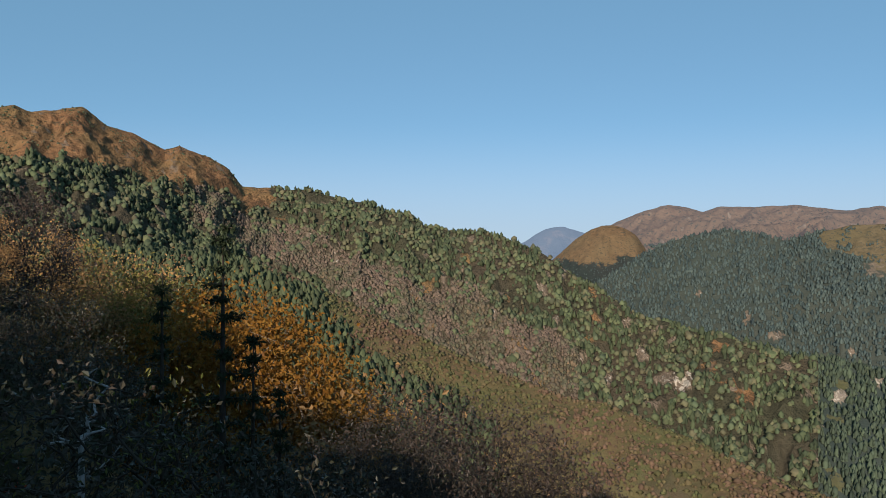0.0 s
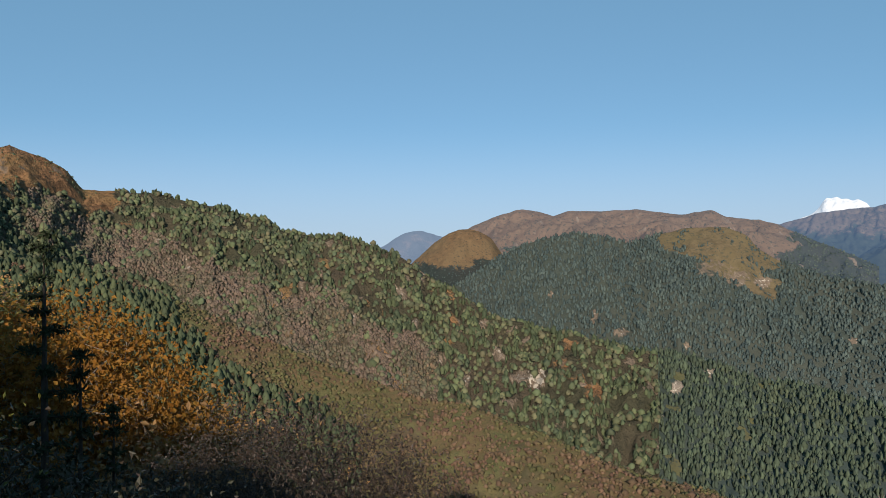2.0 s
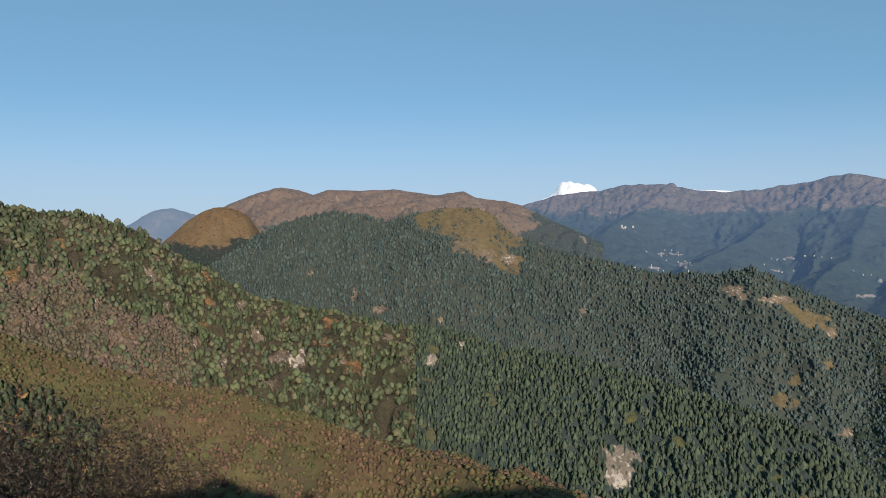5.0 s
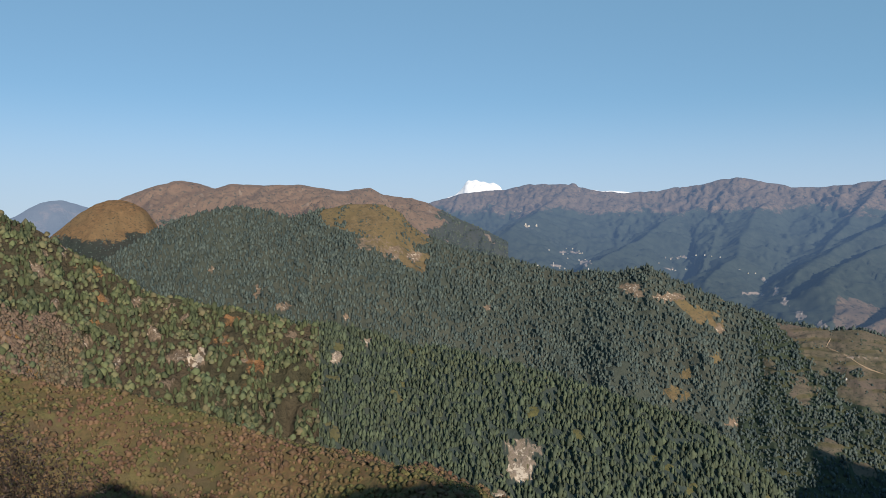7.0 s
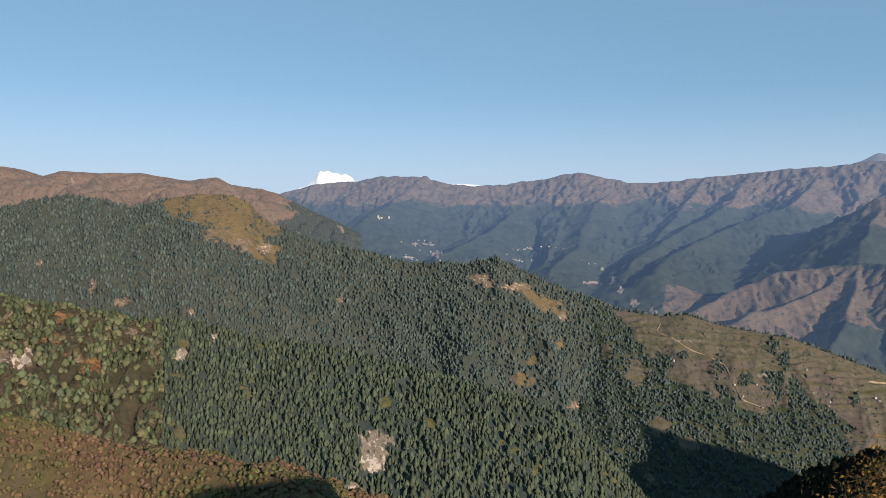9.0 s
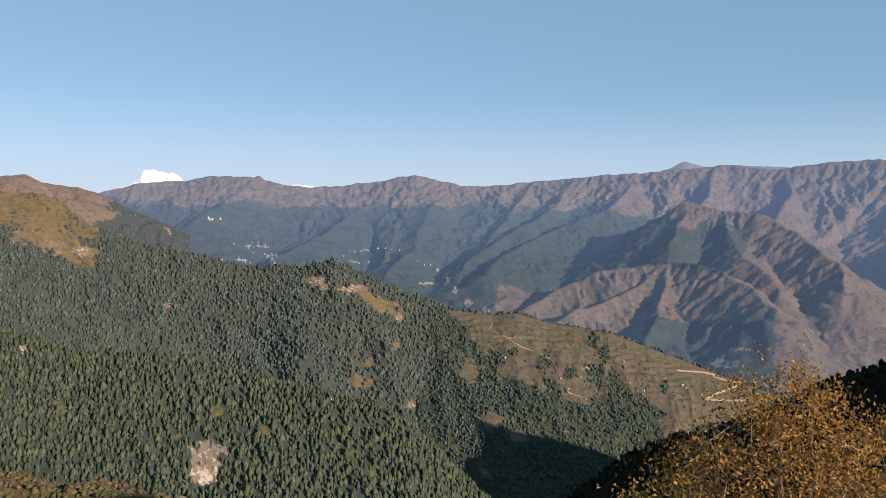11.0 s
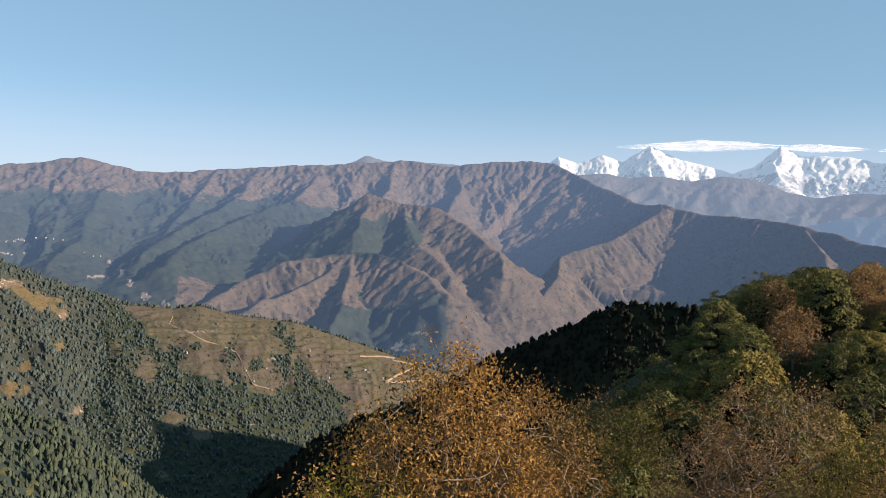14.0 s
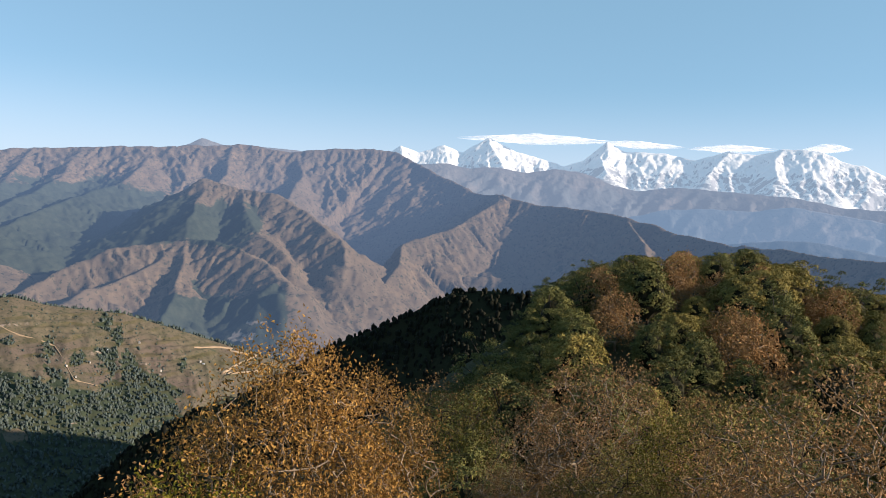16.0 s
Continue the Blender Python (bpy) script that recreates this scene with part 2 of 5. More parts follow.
def perlin(x, y, seed=0):
    """Gradient noise, about -0.7 to 0.7."""
    x, y = np.asarray(x, float) + seed * 17.31, np.asarray(y, float) + seed * 5.77
    i, j = np.floor(x).astype(int), np.floor(y).astype(int)
    fx, fy = x - i, y - j

    def corner(di, dj):
        g = GRAD[PERM[(PERM[(i + di) & 1023] + j + dj) & 1023]]
        return g[..., 0] * (fx - di) + g[..., 1] * (fy - dj)

    u, v = fx * fx * fx * (fx * (fx * 6 - 15) + 10), fy * fy * fy * (fy * (fy * 6 - 15) + 10)
    a, c = corner(0, 0) * (1 - u) + corner(1, 0) * u, corner(0, 1) * (1 - u) + corner(1, 1) * u
    return a * (1 - v) + c * v


def fbm(x, y, octaves=4, seed=0):
    return sum(perlin(x * 2 ** k, y * 2 ** k, seed + k) * 0.5 ** k for k in range(octaves))


def smooth(a, b, x):
    t = np.clip((x - a) / (b - a), 0, 1)
    return t * t * (3 - 2 * t)


def sheet(name, pts, material, attrs, label, category, kind="structure"):
    """A mesh from a grid of points, rows by columns, with the named values stored at its points."""
    nr, nc = pts.shape[:2]
    k = np.arange(nr * nc).reshape(nr, nc)
    quads = np.stack([k[:-1, :-1], k[1:, :-1], k[1:, 1:], k[:-1, 1:]], -1).reshape(-1, 4)
    me = bpy.data.meshes.new(name)
    me.vertices.add(nr * nc)
    me.vertices.foreach_set("co", pts.reshape(-1))
    me.loops.add(quads.size)
    me.loops.foreach_set("vertex_index", quads.reshape(-1).astype(np.int32))
    me.polygons.add(len(quads))
    me.polygons.foreach_set("loop_start", np.arange(0, quads.size, 4, dtype=np.int32))
    me.update(calc_edges=True)
    me.polygons.foreach_set("use_smooth", np.ones(len(quads), bool))
    # strength of the imitated haze, growing with distance
    attrs = dict(attrs, haze_glow=0.72 + 0.68 * smooth(2300, 3900, np.hypot(pts[..., 0], pts[..., 1])))
    for key, values in attrs.items():
        me.attributes.new(key, "FLOAT", "POINT").data.foreach_set("value", values.reshape(-1).astype(np.float32))
    me.materials.append(material)
    return tagged(new(name, me), label, category, kind=kind)


def ridge(crest, step, front, back, rows, slope, gullies, skew=0.0, jag=2.0, seed=0, hollow=0.0):
    """A mountain side below a crest line of (bearing, distance, height): the points of a grid (row 0 behind the crest), their bearing,
    metres below the crest line's foot, and depth of the gullies. gullies: (spacing, depth) in metres."""
    a0, a1 = crest[0][0], crest[-1][0]
    az = np.linspace(a0, a1, max(8, int((a1 - a0) / step)))
    cols = [np.array(c, float) for c in zip(*crest)]
    dist, top = np.interp(az, cols[0], cols[1]), np.interp(az, cols[0], cols[2])
    w = max(3, int(0.45 / step) | 1)
    soft = np.convolve(np.pad(top, w // 2, mode="edge"), np.ones(w) / w, "valid")
    top = 0.5 * top + 0.5 * soft
    side = np.radians(az) * dist.mean()
    top = top + jag * fbm(side / (jag * 12), side * 0 + 3.3, 4, seed)
    n_back = max(2, rows // 12)
    u = np.concatenate([-np.linspace(back, 0, n_back, endpoint=False), front * np.linspace(0, 1, rows) ** 1.15])[:, None]
    radius = dist[None, :] - u
    w = max(3, int(7.0 / step) | 1)
    broad = np.convolve(np.pad(top, w // 2, mode="edge"), np.ones(w) / w, "valid")
    z = top[None, :] + np.minimum((broad - top)[None, :] * smooth(10, 190, u), 0.3 * slope * np.abs(u)) - np.where(u > 0, slope * u * (1 + hollow * u / front), -slope * 0.8 * u)
    s2 = side[None, :] + u * 0
    cut = np.zeros_like(z)
    for k, (gap, depth) in enumerate(gullies):
        warp = gap * 0.8 * fbm(s2 / (gap * 1.7), u / (gap * 2.6) + 0 * s2, 2, seed + 11 + k)
        r = np.abs(perlin((s2 + skew * u + warp) / gap, u / (gap * (2.6, 2.4, 1.8, 1.6, 1.5)[k]) + 0 * s2, seed + 31 + k)) * 2.2
        cut = cut + depth * smooth(0, gap * 1.3, np.abs(u)) * (1 - np.clip(1 - r, 0, 1) ** 1.3 - 0.45)
    z = z - cut * smooth(0, 25, np.abs(u))
    z = z + 0.5 * jag * fbm(s2 / 25, u / 25 + 0 * s2, 3, seed + 5) * smooth(0, 30, np.abs(u))
    z = z + 0.35 * jag * fbm(s2 / 9, u / 9 + 0 * s2, 2, seed + 6) * smooth(0, 12, np.abs(u))
    b = np.radians(az)[None, :]
    pts = np.stack([radius * np.sin(b), radius * np.cos(b), z], -1)
    return pts, az[None, :] + 0 * u, u + 0 * s2, cut


def dip(pts):
    """Degrees above the eye's level at which each point is seen from the viewpoint."""
    return np.degrees(np.arctan2(pts[..., 2] - EYE, np.hypot(pts[..., 0], pts[..., 1])))


def spots(pts, az, marks, seed=0):
    """1 inside the marks, given as (bearing, dip, half width, half height) in degrees, with ragged edges."""
    el = dip(pts)
    out = np.zeros_like(el)
    for a, d, w, h, *peak in marks:
        q = np.hypot((az - a) / w, (el - d) / h) + 0.6 * fbm(az * 1.4, el * 1.8, 3, seed + 3) + 0.8 * fbm(az * 4.5, el * 4.5, 3, seed + 8)
        out = np.maximum(out, (1 - smooth(0.45, 1.25, q)) * (peak[0] if peak else 0.72))
    return out


WEST = [(-34, 1080, 165), (-29.9, 1100, 177), (-29.1, 1107, 181), (-28.2, 1115, 175), (-27.3, 1122, 180), (-25.1, 1140, 192), (-23.6, 1153, 171), (-22.0, 1166, 165), (-19.9, 1183, 145), (-18.9, 1192, 154), (-16.9, 1209, 138), (-15.6, 1220, 123), (-14.6, 1228, 96), (-12.6, 1245, 100), (-9.3, 1225, 89), (-7.7, 1210, 81), (-5.4, 1190, 72), (-3.9, 1176, 54), (-2.7, 1165, 56), (-1.2, 1152, 33), (0.7, 1134, 27), (2.8, 1115, 27), (4.9, 1096, 15), (7.4, 1073, -5), (9.4, 1055, -32), (11.5, 1028, -56), (14.3, 986, -81), (18.9, 930, -95), (26, 900, -118)]
BLUE_HILL = [(3.0, 4300, -60), (5.9, 4300, 36), (7.6, 4300, 114), (8.8, 4300, 126), (10.4, 4300, 91), (12.3, 4300, 4), (14, 4300, -60)]
KNOB = [(6.5, 2250, -80), (7.6, 2250, -46), (8.6, 2250, -13), (9.8, 2250, 30), (10.85, 2250, 57), (11.66, 2250, 68), (12.47, 2250, 70), (13.27, 2250, 61), (14.06, 2250, 42), (14.65, 2250, 8), (15.1, 2250, -22), (16.2, 2250, -32), (18.5, 2250, -50)]
BROWN = [(10, 2900, 20), (11.1, 2903, 56), (12.5, 2908, 97), (15.0, 2916, 148), (16.4, 2921, 162), (17.6, 2925, 153), (18.7, 2929, 134), (19.6, 2932, 153), (22.6, 2941, 151), (24.7, 2948, 155), (25.7, 2952, 146), (28.0, 2959, 132), (29.7, 2965, 149), (30.7, 2969, 120), (32.8, 2975, 110), (34.2, 2980, 85), (36.0, 2986, 36), (38.0, 2993, -7), (40, 3000, -60)]
DOME = [(11, 1880, -89), (12.7, 1882, -53), (14.4, 1884, -14), (16.0, 1885, 12), (17.7, 1887, 32), (20.2, 1890, 45), (21.9, 1891, 38), (24.0, 1894, 20), (25.7, 1895, 36), (28.2, 1898, 55), (30.7, 1895, 54), (32.1, 1884, 32), (32.7, 1880, 4), (34.0, 1870, -22), (36.8, 1849, -56), (40.7, 1820, -82), (42.6, 1806, -96), (44.4, 1792, -103), (48.0, 1765, -102), (50.1, 1750, -85), (51.4, 1748, -107), (54.8, 1743, -151), (57.1, 1740, -175), (58.7, 1737, -194), (62.0, 1732, -206), (63.7, 1730, -200), (66.2, 1726, -222), (70.5, 1720, -238), (74.6, 1714, -277), (77.9, 1709, -309), (84, 1700, -364)]
SPUR = [(13, 1000, -104), (17.6, 987, -108), (22.6, 961, -116), (26.8, 940, -119), (30.0, 925, -130), (32.6, 911, -143), (35.4, 899, -144), (37.9, 888, -150), (42.8, 869, -166), (44.4, 862, -171), (48, 848, -184), (51.2, 835, -192), (53.8, 824, -203), (56.0, 815, -217), (58.5, 805, -248), (64, 790, -320)]
SLOPE = [(-34, 700, 12), (-20, 660, -2), (-14.5, 645, -9), (-12, 633, -18), (-9.3, 616, -29), (-3.5, 581, -57), (2.8, 541, -81), (9.0, 501, -94), (11.8, 483, -94), (15.8, 457, -101), (20.0, 430, -108), (24.7, 400, -115), (30.3, 360, -112), (34, 336, -111), (37, 322, -114), (42, 310, -125)]
FAR = [(31, 4017, 62), (33.8, 3926, 113), (36.3, 3948, 167), (39.7, 4067, 195), (41.4, 4077, 225), (43.9, 4003, 221), (46.8, 3921, 175), (49.2, 3959, 171), (52.8, 4076, 204), (56.0, 4022, 244), (58.5, 3934, 203), (59.9, 3920, 185), (61.9, 3964, 192), (65.3, 4076, 222), (68.2, 4035, 236), (69, 4005, 240), (72.0, 3921, 252), (74.4, 3962, 269), (78.1, 4078, 299), (81.6, 4003, 270), (83.9, 3928, 285), (87.0, 3963, 304), (89.2, 4046, 298), (90.9, 4080, 245), (92, 4072, 210), (93.5, 4029, 162), (95.6, 3950, 92), (99, 3945, 10)]
NORTH = [(82, 3310, -789), (83.9, 3295, -659), (85.5, 3282, -535), (87.9, 3263, -359), (90.3, 3244, -149), (92.0, 3230, -132), (94.5, 3210, -44), (95.7, 3200, 41), (97.3, 3183, 79), (99.8, 3128, 44), (103.9, 3038, 30), (106.0, 2992, 6), (108.0, 2948, -11), (110.0, 2904, -47), (113.8, 2820, -76), (117.4, 2741, -83), (127, 2530, -101)]
NORTH_HIGH = [(86, 4350, 150), (89.3, 4350, 226), (90.9, 4350, 258), (93.0, 4350, 271), (94.7, 4350, 247), (96.8, 4350, 260), (98.9, 4350, 233), (100.9, 4350, 261), (102.6, 4350, 248), (103.6, 4350, 234), (105.5, 4350, 174), (107.1, 4350, 154), (109.8, 4350, 180), (113.2, 4350, 162), (117.2, 4350, 144), (120.3, 4350, 98), (127, 4350, 70)]
NORTH_MID = [(103, 4000, -80), (106.4, 4000, 6), (109.1, 4000, 54), (112.1, 4000, 64), (114.7, 4000, 57), (117.2, 4000, 87), (118.9, 4000, 69), (122.8, 4000, 28), (127, 4000, 20)]
NORTH_LOW = [(107, 3600, -190), (111.2, 3600, -118), (113.8, 3600, -89), (117.0, 3600, -66), (118.7, 3600, -68), (123.0, 3600, -112), (127, 3600, -130)]
SNOW = [(85, 4750, 200), (87.6, 4750, 274), (88.8, 4750, 347), (89.6, 4750, 392), (90.9, 4750, 355), (92.8, 4750, 406), (94.2, 4750, 366), (96.1, 4750, 465), (97.8, 4750, 394), (99.7, 4750, 348), (101, 4750, 318), (101.7, 4750, 302), (103.0, 4750, 339), (104.7, 4750, 456), (106.1, 4750, 398), (108.9, 4750, 395), (110.8, 4750, 355), (113.0, 4750, 413), (114.9, 4750, 392), (116.4, 4750, 425), (118.7, 4750, 420), (120.4, 4750, 349), (121, 4750, 340), (121.4, 4750, 335), (122.7, 4750, 275), (126, 4750, 240)]
SNOW_WEST = [(34.5, 4750, 150), (36.1, 4750, 195), (36.5, 4750, 226), (36.8, 4750, 268), (37.0, 4750, 288), (37.3, 4750, 280), (37.55, 4750, 290), (37.9, 4750, 272), (38.15, 4750, 276), (38.6, 4750, 262), (38.8, 4750, 274), (39.15, 4750, 258), (39.4, 4750, 246), (39.6, 4750, 212), (40.7, 4750, 183), (43, 4750, 190), (45.6, 4750, 210), (46.2, 4750, 224), (46.7, 4750, 212), (47.3, 4750, 220), (48.8, 4750, 206), (53, 4750, 170)]
BLUE_PEAK = [(71, 4500, 240), (73.6, 4500, 291), (74.6, 4500, 315), (75.4, 4500, 354), (76.9, 4500, 321), (79.3, 4500, 323), (82.0, 4500, 315), (84, 4500, 280)]

NORTH = [(a, 3183 - 38 * (a - 97.3), z * (3183 - 38 * (a - 97.3)) / d) if a > 97.3 else (a, d, z) for a, d, z in NORTH]
FAR = [(a, 4000 + 0.3 * (d - 4000), z * (4000 + 0.3 * (d - 4000)) / d) for a, d, z in FAR if a < 89]
FAR += [(89.2, 3960, 292), (90.9, 3820, 229), (92.0, 3720, 192), (93.5, 3590, 144), (95.6, 3380, 79), (97.3, 3190, 79)]

SPUR_A = [(77.5, 4000, 285), (77.2, 3650, 120), (76.4, 3300, 58), (75.4, 2950, 84), (75.06, 2760, -14), (74.36, 2520, -119)]
SPUR_B = [(75.4, 2950, 84), (78.32, 2930, 54), (80.71, 2880, 38), (83.19, 2720, -37), (85.51, 2560, -107), (85.77, 2440, -173)]
SPUR_C = [(74.36, 2520, -119), (72.31, 2500, -132), (69.43, 2460, -146), (66.34, 2380, -214), (63.73, 2300, -273), (61.84, 2230, -307)]
SPUR_D = [(74.36, 2520, -119), (73.07, 2430, -166), (70.89, 2330, -208), (68.07, 2220, -244), (66.37, 2130, -269), (64.08, 2000, -317)]
SPUR_E = [(74.36, 2520, -119), (74.22, 2320, -198), (73.52, 2120, -270), (73.19, 1980, -323)]
SPUR_F = [(72.1, 3980, 241), (70.5, 3500, 73), (66.8, 3200, -14), (63.2, 2850, -111), (61.3, 2600, -173)]
SPUR_G = [(67.8, 4000, 231), (66.3, 3550, 66), (62.4, 3150, -65), (59.8, 2800, -148)]
SPUR_H = [(74.36, 2520, -119), (76.27, 2480, -114), (78.44, 2400, -134), (80.46, 2280, -174), (81.71, 2150, -211)]
SPUR_N = [(78.32, 2930, 54), (78.76, 2700, -35), (80.0, 2540, -103), (82.08, 2380, -180)]
SPUR_P = [(82.0, 4000, 270), (82.4, 3750, 150), (81.6, 3500, 60), (81.0, 3250, -20)]
SPUR_I = [(59.3, 4030, 178), (57.2, 3600, 78), (55.9, 3100, -95), (54.1, 2700, -189)]
SPUR_J = [(56.0, 4050, 193), (52.1, 3600, 60), (49.2, 3250, -55), (45.9, 2900, -135)]
SPUR_K = [(64.9, 4000, 211), (62.5, 3450, -5), (60.1, 2950, -157), (59.0, 2600, -222)]
SPUR_L = [(44.6, 4000, 222), (42.5, 3600, 82), (40.0, 3200, -10)]
NORTH_A = [(97.31, 3120, 66), (94.46, 2950, -39), (90.32, 2700, -117), (89.15, 2520, -218), (88.5, 2400, -290), (88.1, 2250, -380)]
NORTH_B = [(99.01, 3100, 26), (97.06, 2900, -128), (96.33, 2700, -240)]
NORTH_C = [(103.54, 2940, 24), (104.04, 2780, -66), (103.35, 2580, -174)]
NORTH_D = [(106.3, 2840, 5), (107.6, 2640, -80), (109.1, 2400, -176)]
SNOW_A = [(96.1, 4750, 465), (96.6, 4640, 380), (97.2, 4520, 280)]
SNOW_B = [(104.7, 4750, 455), (104.4, 4640, 370), (104.8, 4500, 270)]
SNOW_C = [(116.4, 4750, 425), (115.8, 4650, 360), (116.4, 4520, 250)]
SNOW_D = [(92.8, 4750, 406), (93.0, 4640, 320)]
SNOW_E = [(113.0, 4750, 413), (112.2, 4640, 330), (111.6, 4540, 260)]
SNOW_F = [(119.5, 4750, 390), (119.0, 4640, 310), (119.3, 4540, 230)]

LAND = {}


def nz(pts, size, seed=0):
    return fbm(pts[..., 0] / size, pts[..., 1] / size, 4, seed)


def massif(name, spines, a0, a1, step, r0, r1, rows, slope, ribs, jag, seed, material, veg, label, floor=-640, gentle=(), soft_slope=0.34, marks=()):
    """Mountain land that falls away on both sides from branching ridge lines of (bearing, distance, height); ribs, (spacing, depth), run down the flanks."""
    az = np.linspace(a0, a1, int((a1 - a0) / step))
    rad = np.linspace(r0, r1, rows)[:, None]
    b = np.radians(az)[None, :]
    x, y = rad * np.sin(b), rad * np.cos(b)
    wx, wy = x + 30 * fbm(x / 260, y / 260, 4, seed), y + 30 * fbm(x / 260, y / 260, 4, seed + 9)
    best, cut = np.full(x.shape, float(floor)), np.zeros(x.shape)
    for k, line in enumerate(spines):
        pts = [(d * math.sin(radians(a)), d * math.cos(radians(a)), z) for a, d, z in line]
        dist, top, along, run = np.full(x.shape, 1e9), np.zeros(x.shape), np.zeros(x.shape), 0.0
        px, py = (x, y) if k == 0 else (wx, wy)
        for (ax, ay, az0), (bx, by, bz) in zip(pts, pts[1:]):
            ln = math.hypot(bx - ax, by - ay)
            t = np.clip(((px - ax) * (bx - ax) + (py - ay) * (by - ay)) / ln ** 2, 0, 1)
            d = np.hypot(px - ax - t * (bx - ax), py - ay - t * (by - ay))
            near = d < dist
            dist = np.where(near, d, dist)
            top = np.where(near, az0 + t * (bz - az0), top)
            along = np.where(near, run + t * ln, along)
            run += ln
        side = along + k * 977.0
        c = np.zeros(x.shape)
        for i, (gap, depth) in enumerate(ribs):
            warp = gap * 0.7 * fbm(x / (gap * 1.6), y / (gap * 1.6), 2, seed + 11 + i)
            r = np.abs(perlin((side + warp) / gap, dist / (gap * ((2.5, 3.0, 3.5, 3.5) if k == 0 else (4.0, 8.0, 9.0, 9.0))[i]), seed + 31 + i + 5 * k)) * 2.2
            c = c + depth * smooth(0, gap * 0.7, dist) * (1 - np.clip(1 - r, 0, 1) ** 1.2 - 0.35)
        rough = jag * fbm(side / (jag * 10), dist / (jag * 10), 4, seed + k)
        h = top + rough - (soft_slope + (slope - soft_slope) * smooth(68, 78, az)[None, :] if line in gentle else slope) * dist * (1 - 0.18 * smooth(200, 900, dist)) - c
        win = h > best
        best, cut = np.where(win, h, best), np.where(win, c, cut)
    pts = np.stack([x, y, best], -1)
    az2 = az[None, :] + 0 * x
    v = np.clip(veg(pts, az2, cut), 0, 1)
    steep = np.hypot(np.gradient(best, axis=0) / ((r1 - r0) / rows), np.gradient(best, axis=1) / (rad * radians(step)))
    bare = smooth(0.8, 1.7, steep) * 0.62 + 0.25 * smooth(0, 40, cut) + 0.45 * smooth(300, 230, best + 40 * nz(pts, 120, 4)) if material is M_SNOW else spots(pts, az2, marks, seed)
    sheet(name, pts, material, {"veg": v, "rock": bare}, label, "mountain")
    LAND[name] = (pts, v, bare)


def mountain(name, crest, args, material, veg, marks, label, category="mountain", terrace=0.0, outcrops=0.0):
    pts, az, u, cut = ridge(crest, **args)
    if terrace:
        pts[..., 2] += terrace * 0.2 * np.sin((pts[..., 2] + 9 * nz(pts, 90, 5)) * 6.283 / terrace) * smooth(-0.15, 0.15, nz(pts, 120, 6)) * smooth(0, 40, u)
    seed = args.get("seed", 0)
    v = np.clip(veg(pts, az, u, cut), 0, 1)
    r = spots(pts, az, marks, seed)
    if outcrops:
        r = np.maximum(r, 0.56 * smooth(0.34, 0.46, nz(pts, outcrops, seed + 2)))
    sheet(name, pts, material, {"veg": v, "rock": r}, label, category)
    LAND[name] = (pts, v, r)


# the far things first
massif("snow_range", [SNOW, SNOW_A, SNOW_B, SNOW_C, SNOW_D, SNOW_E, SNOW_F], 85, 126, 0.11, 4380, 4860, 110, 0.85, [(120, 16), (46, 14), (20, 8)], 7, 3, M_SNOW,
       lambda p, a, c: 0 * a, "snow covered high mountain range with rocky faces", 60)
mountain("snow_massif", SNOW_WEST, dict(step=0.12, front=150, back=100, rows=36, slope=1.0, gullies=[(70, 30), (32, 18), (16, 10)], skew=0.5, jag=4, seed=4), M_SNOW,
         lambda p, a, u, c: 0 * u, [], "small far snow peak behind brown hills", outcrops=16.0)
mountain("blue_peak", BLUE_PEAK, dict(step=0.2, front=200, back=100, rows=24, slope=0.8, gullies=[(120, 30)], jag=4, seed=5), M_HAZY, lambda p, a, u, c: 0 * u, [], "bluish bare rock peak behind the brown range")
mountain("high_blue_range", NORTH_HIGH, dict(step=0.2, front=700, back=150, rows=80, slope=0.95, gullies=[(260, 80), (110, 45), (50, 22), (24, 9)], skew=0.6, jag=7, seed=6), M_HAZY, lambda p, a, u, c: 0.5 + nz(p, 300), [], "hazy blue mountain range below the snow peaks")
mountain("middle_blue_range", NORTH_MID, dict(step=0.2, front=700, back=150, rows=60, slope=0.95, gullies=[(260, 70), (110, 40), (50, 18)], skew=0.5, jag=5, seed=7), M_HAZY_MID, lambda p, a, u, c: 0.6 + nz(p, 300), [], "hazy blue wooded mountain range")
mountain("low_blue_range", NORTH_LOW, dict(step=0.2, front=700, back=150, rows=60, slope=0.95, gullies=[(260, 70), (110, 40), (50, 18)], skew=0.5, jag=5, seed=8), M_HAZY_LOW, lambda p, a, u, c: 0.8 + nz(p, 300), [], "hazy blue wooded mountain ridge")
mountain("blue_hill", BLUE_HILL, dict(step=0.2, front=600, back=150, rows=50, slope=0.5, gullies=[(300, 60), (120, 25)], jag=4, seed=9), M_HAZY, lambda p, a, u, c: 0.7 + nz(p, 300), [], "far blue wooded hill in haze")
def FAR_COVER(p, a, c):
    """Green below a brown crest; the near spurs brown, with a band of wood under the peak and wood at their feet."""
    z, d = p[..., 2], np.hypot(p[..., 0], p[..., 1])
    spur = smooth(2680, 2560, d + 60 * nz(p, 200, 6)) * smooth(60, 63, a)
    left = smooth(77, 70, a) * (1 - spur)
    band = np.exp(-((z + 62 + 40 * nz(p, 150, 2)) / 64) ** 2) * smooth(69, 71, a) * smooth(81, 78, a)
    foot = smooth(-210, -265, z + 1.2 * (a - 74) + 50 * nz(p, 160, 3)) * smooth(72, 74, a) * smooth(83, 80, a)
    return left * ((80 - z) / 130 + 0.45) + (1 - left) * (0.06 + 1.35 * band + 1.1 * foot) + c / 110 + 0.45 * nz(p, 240)


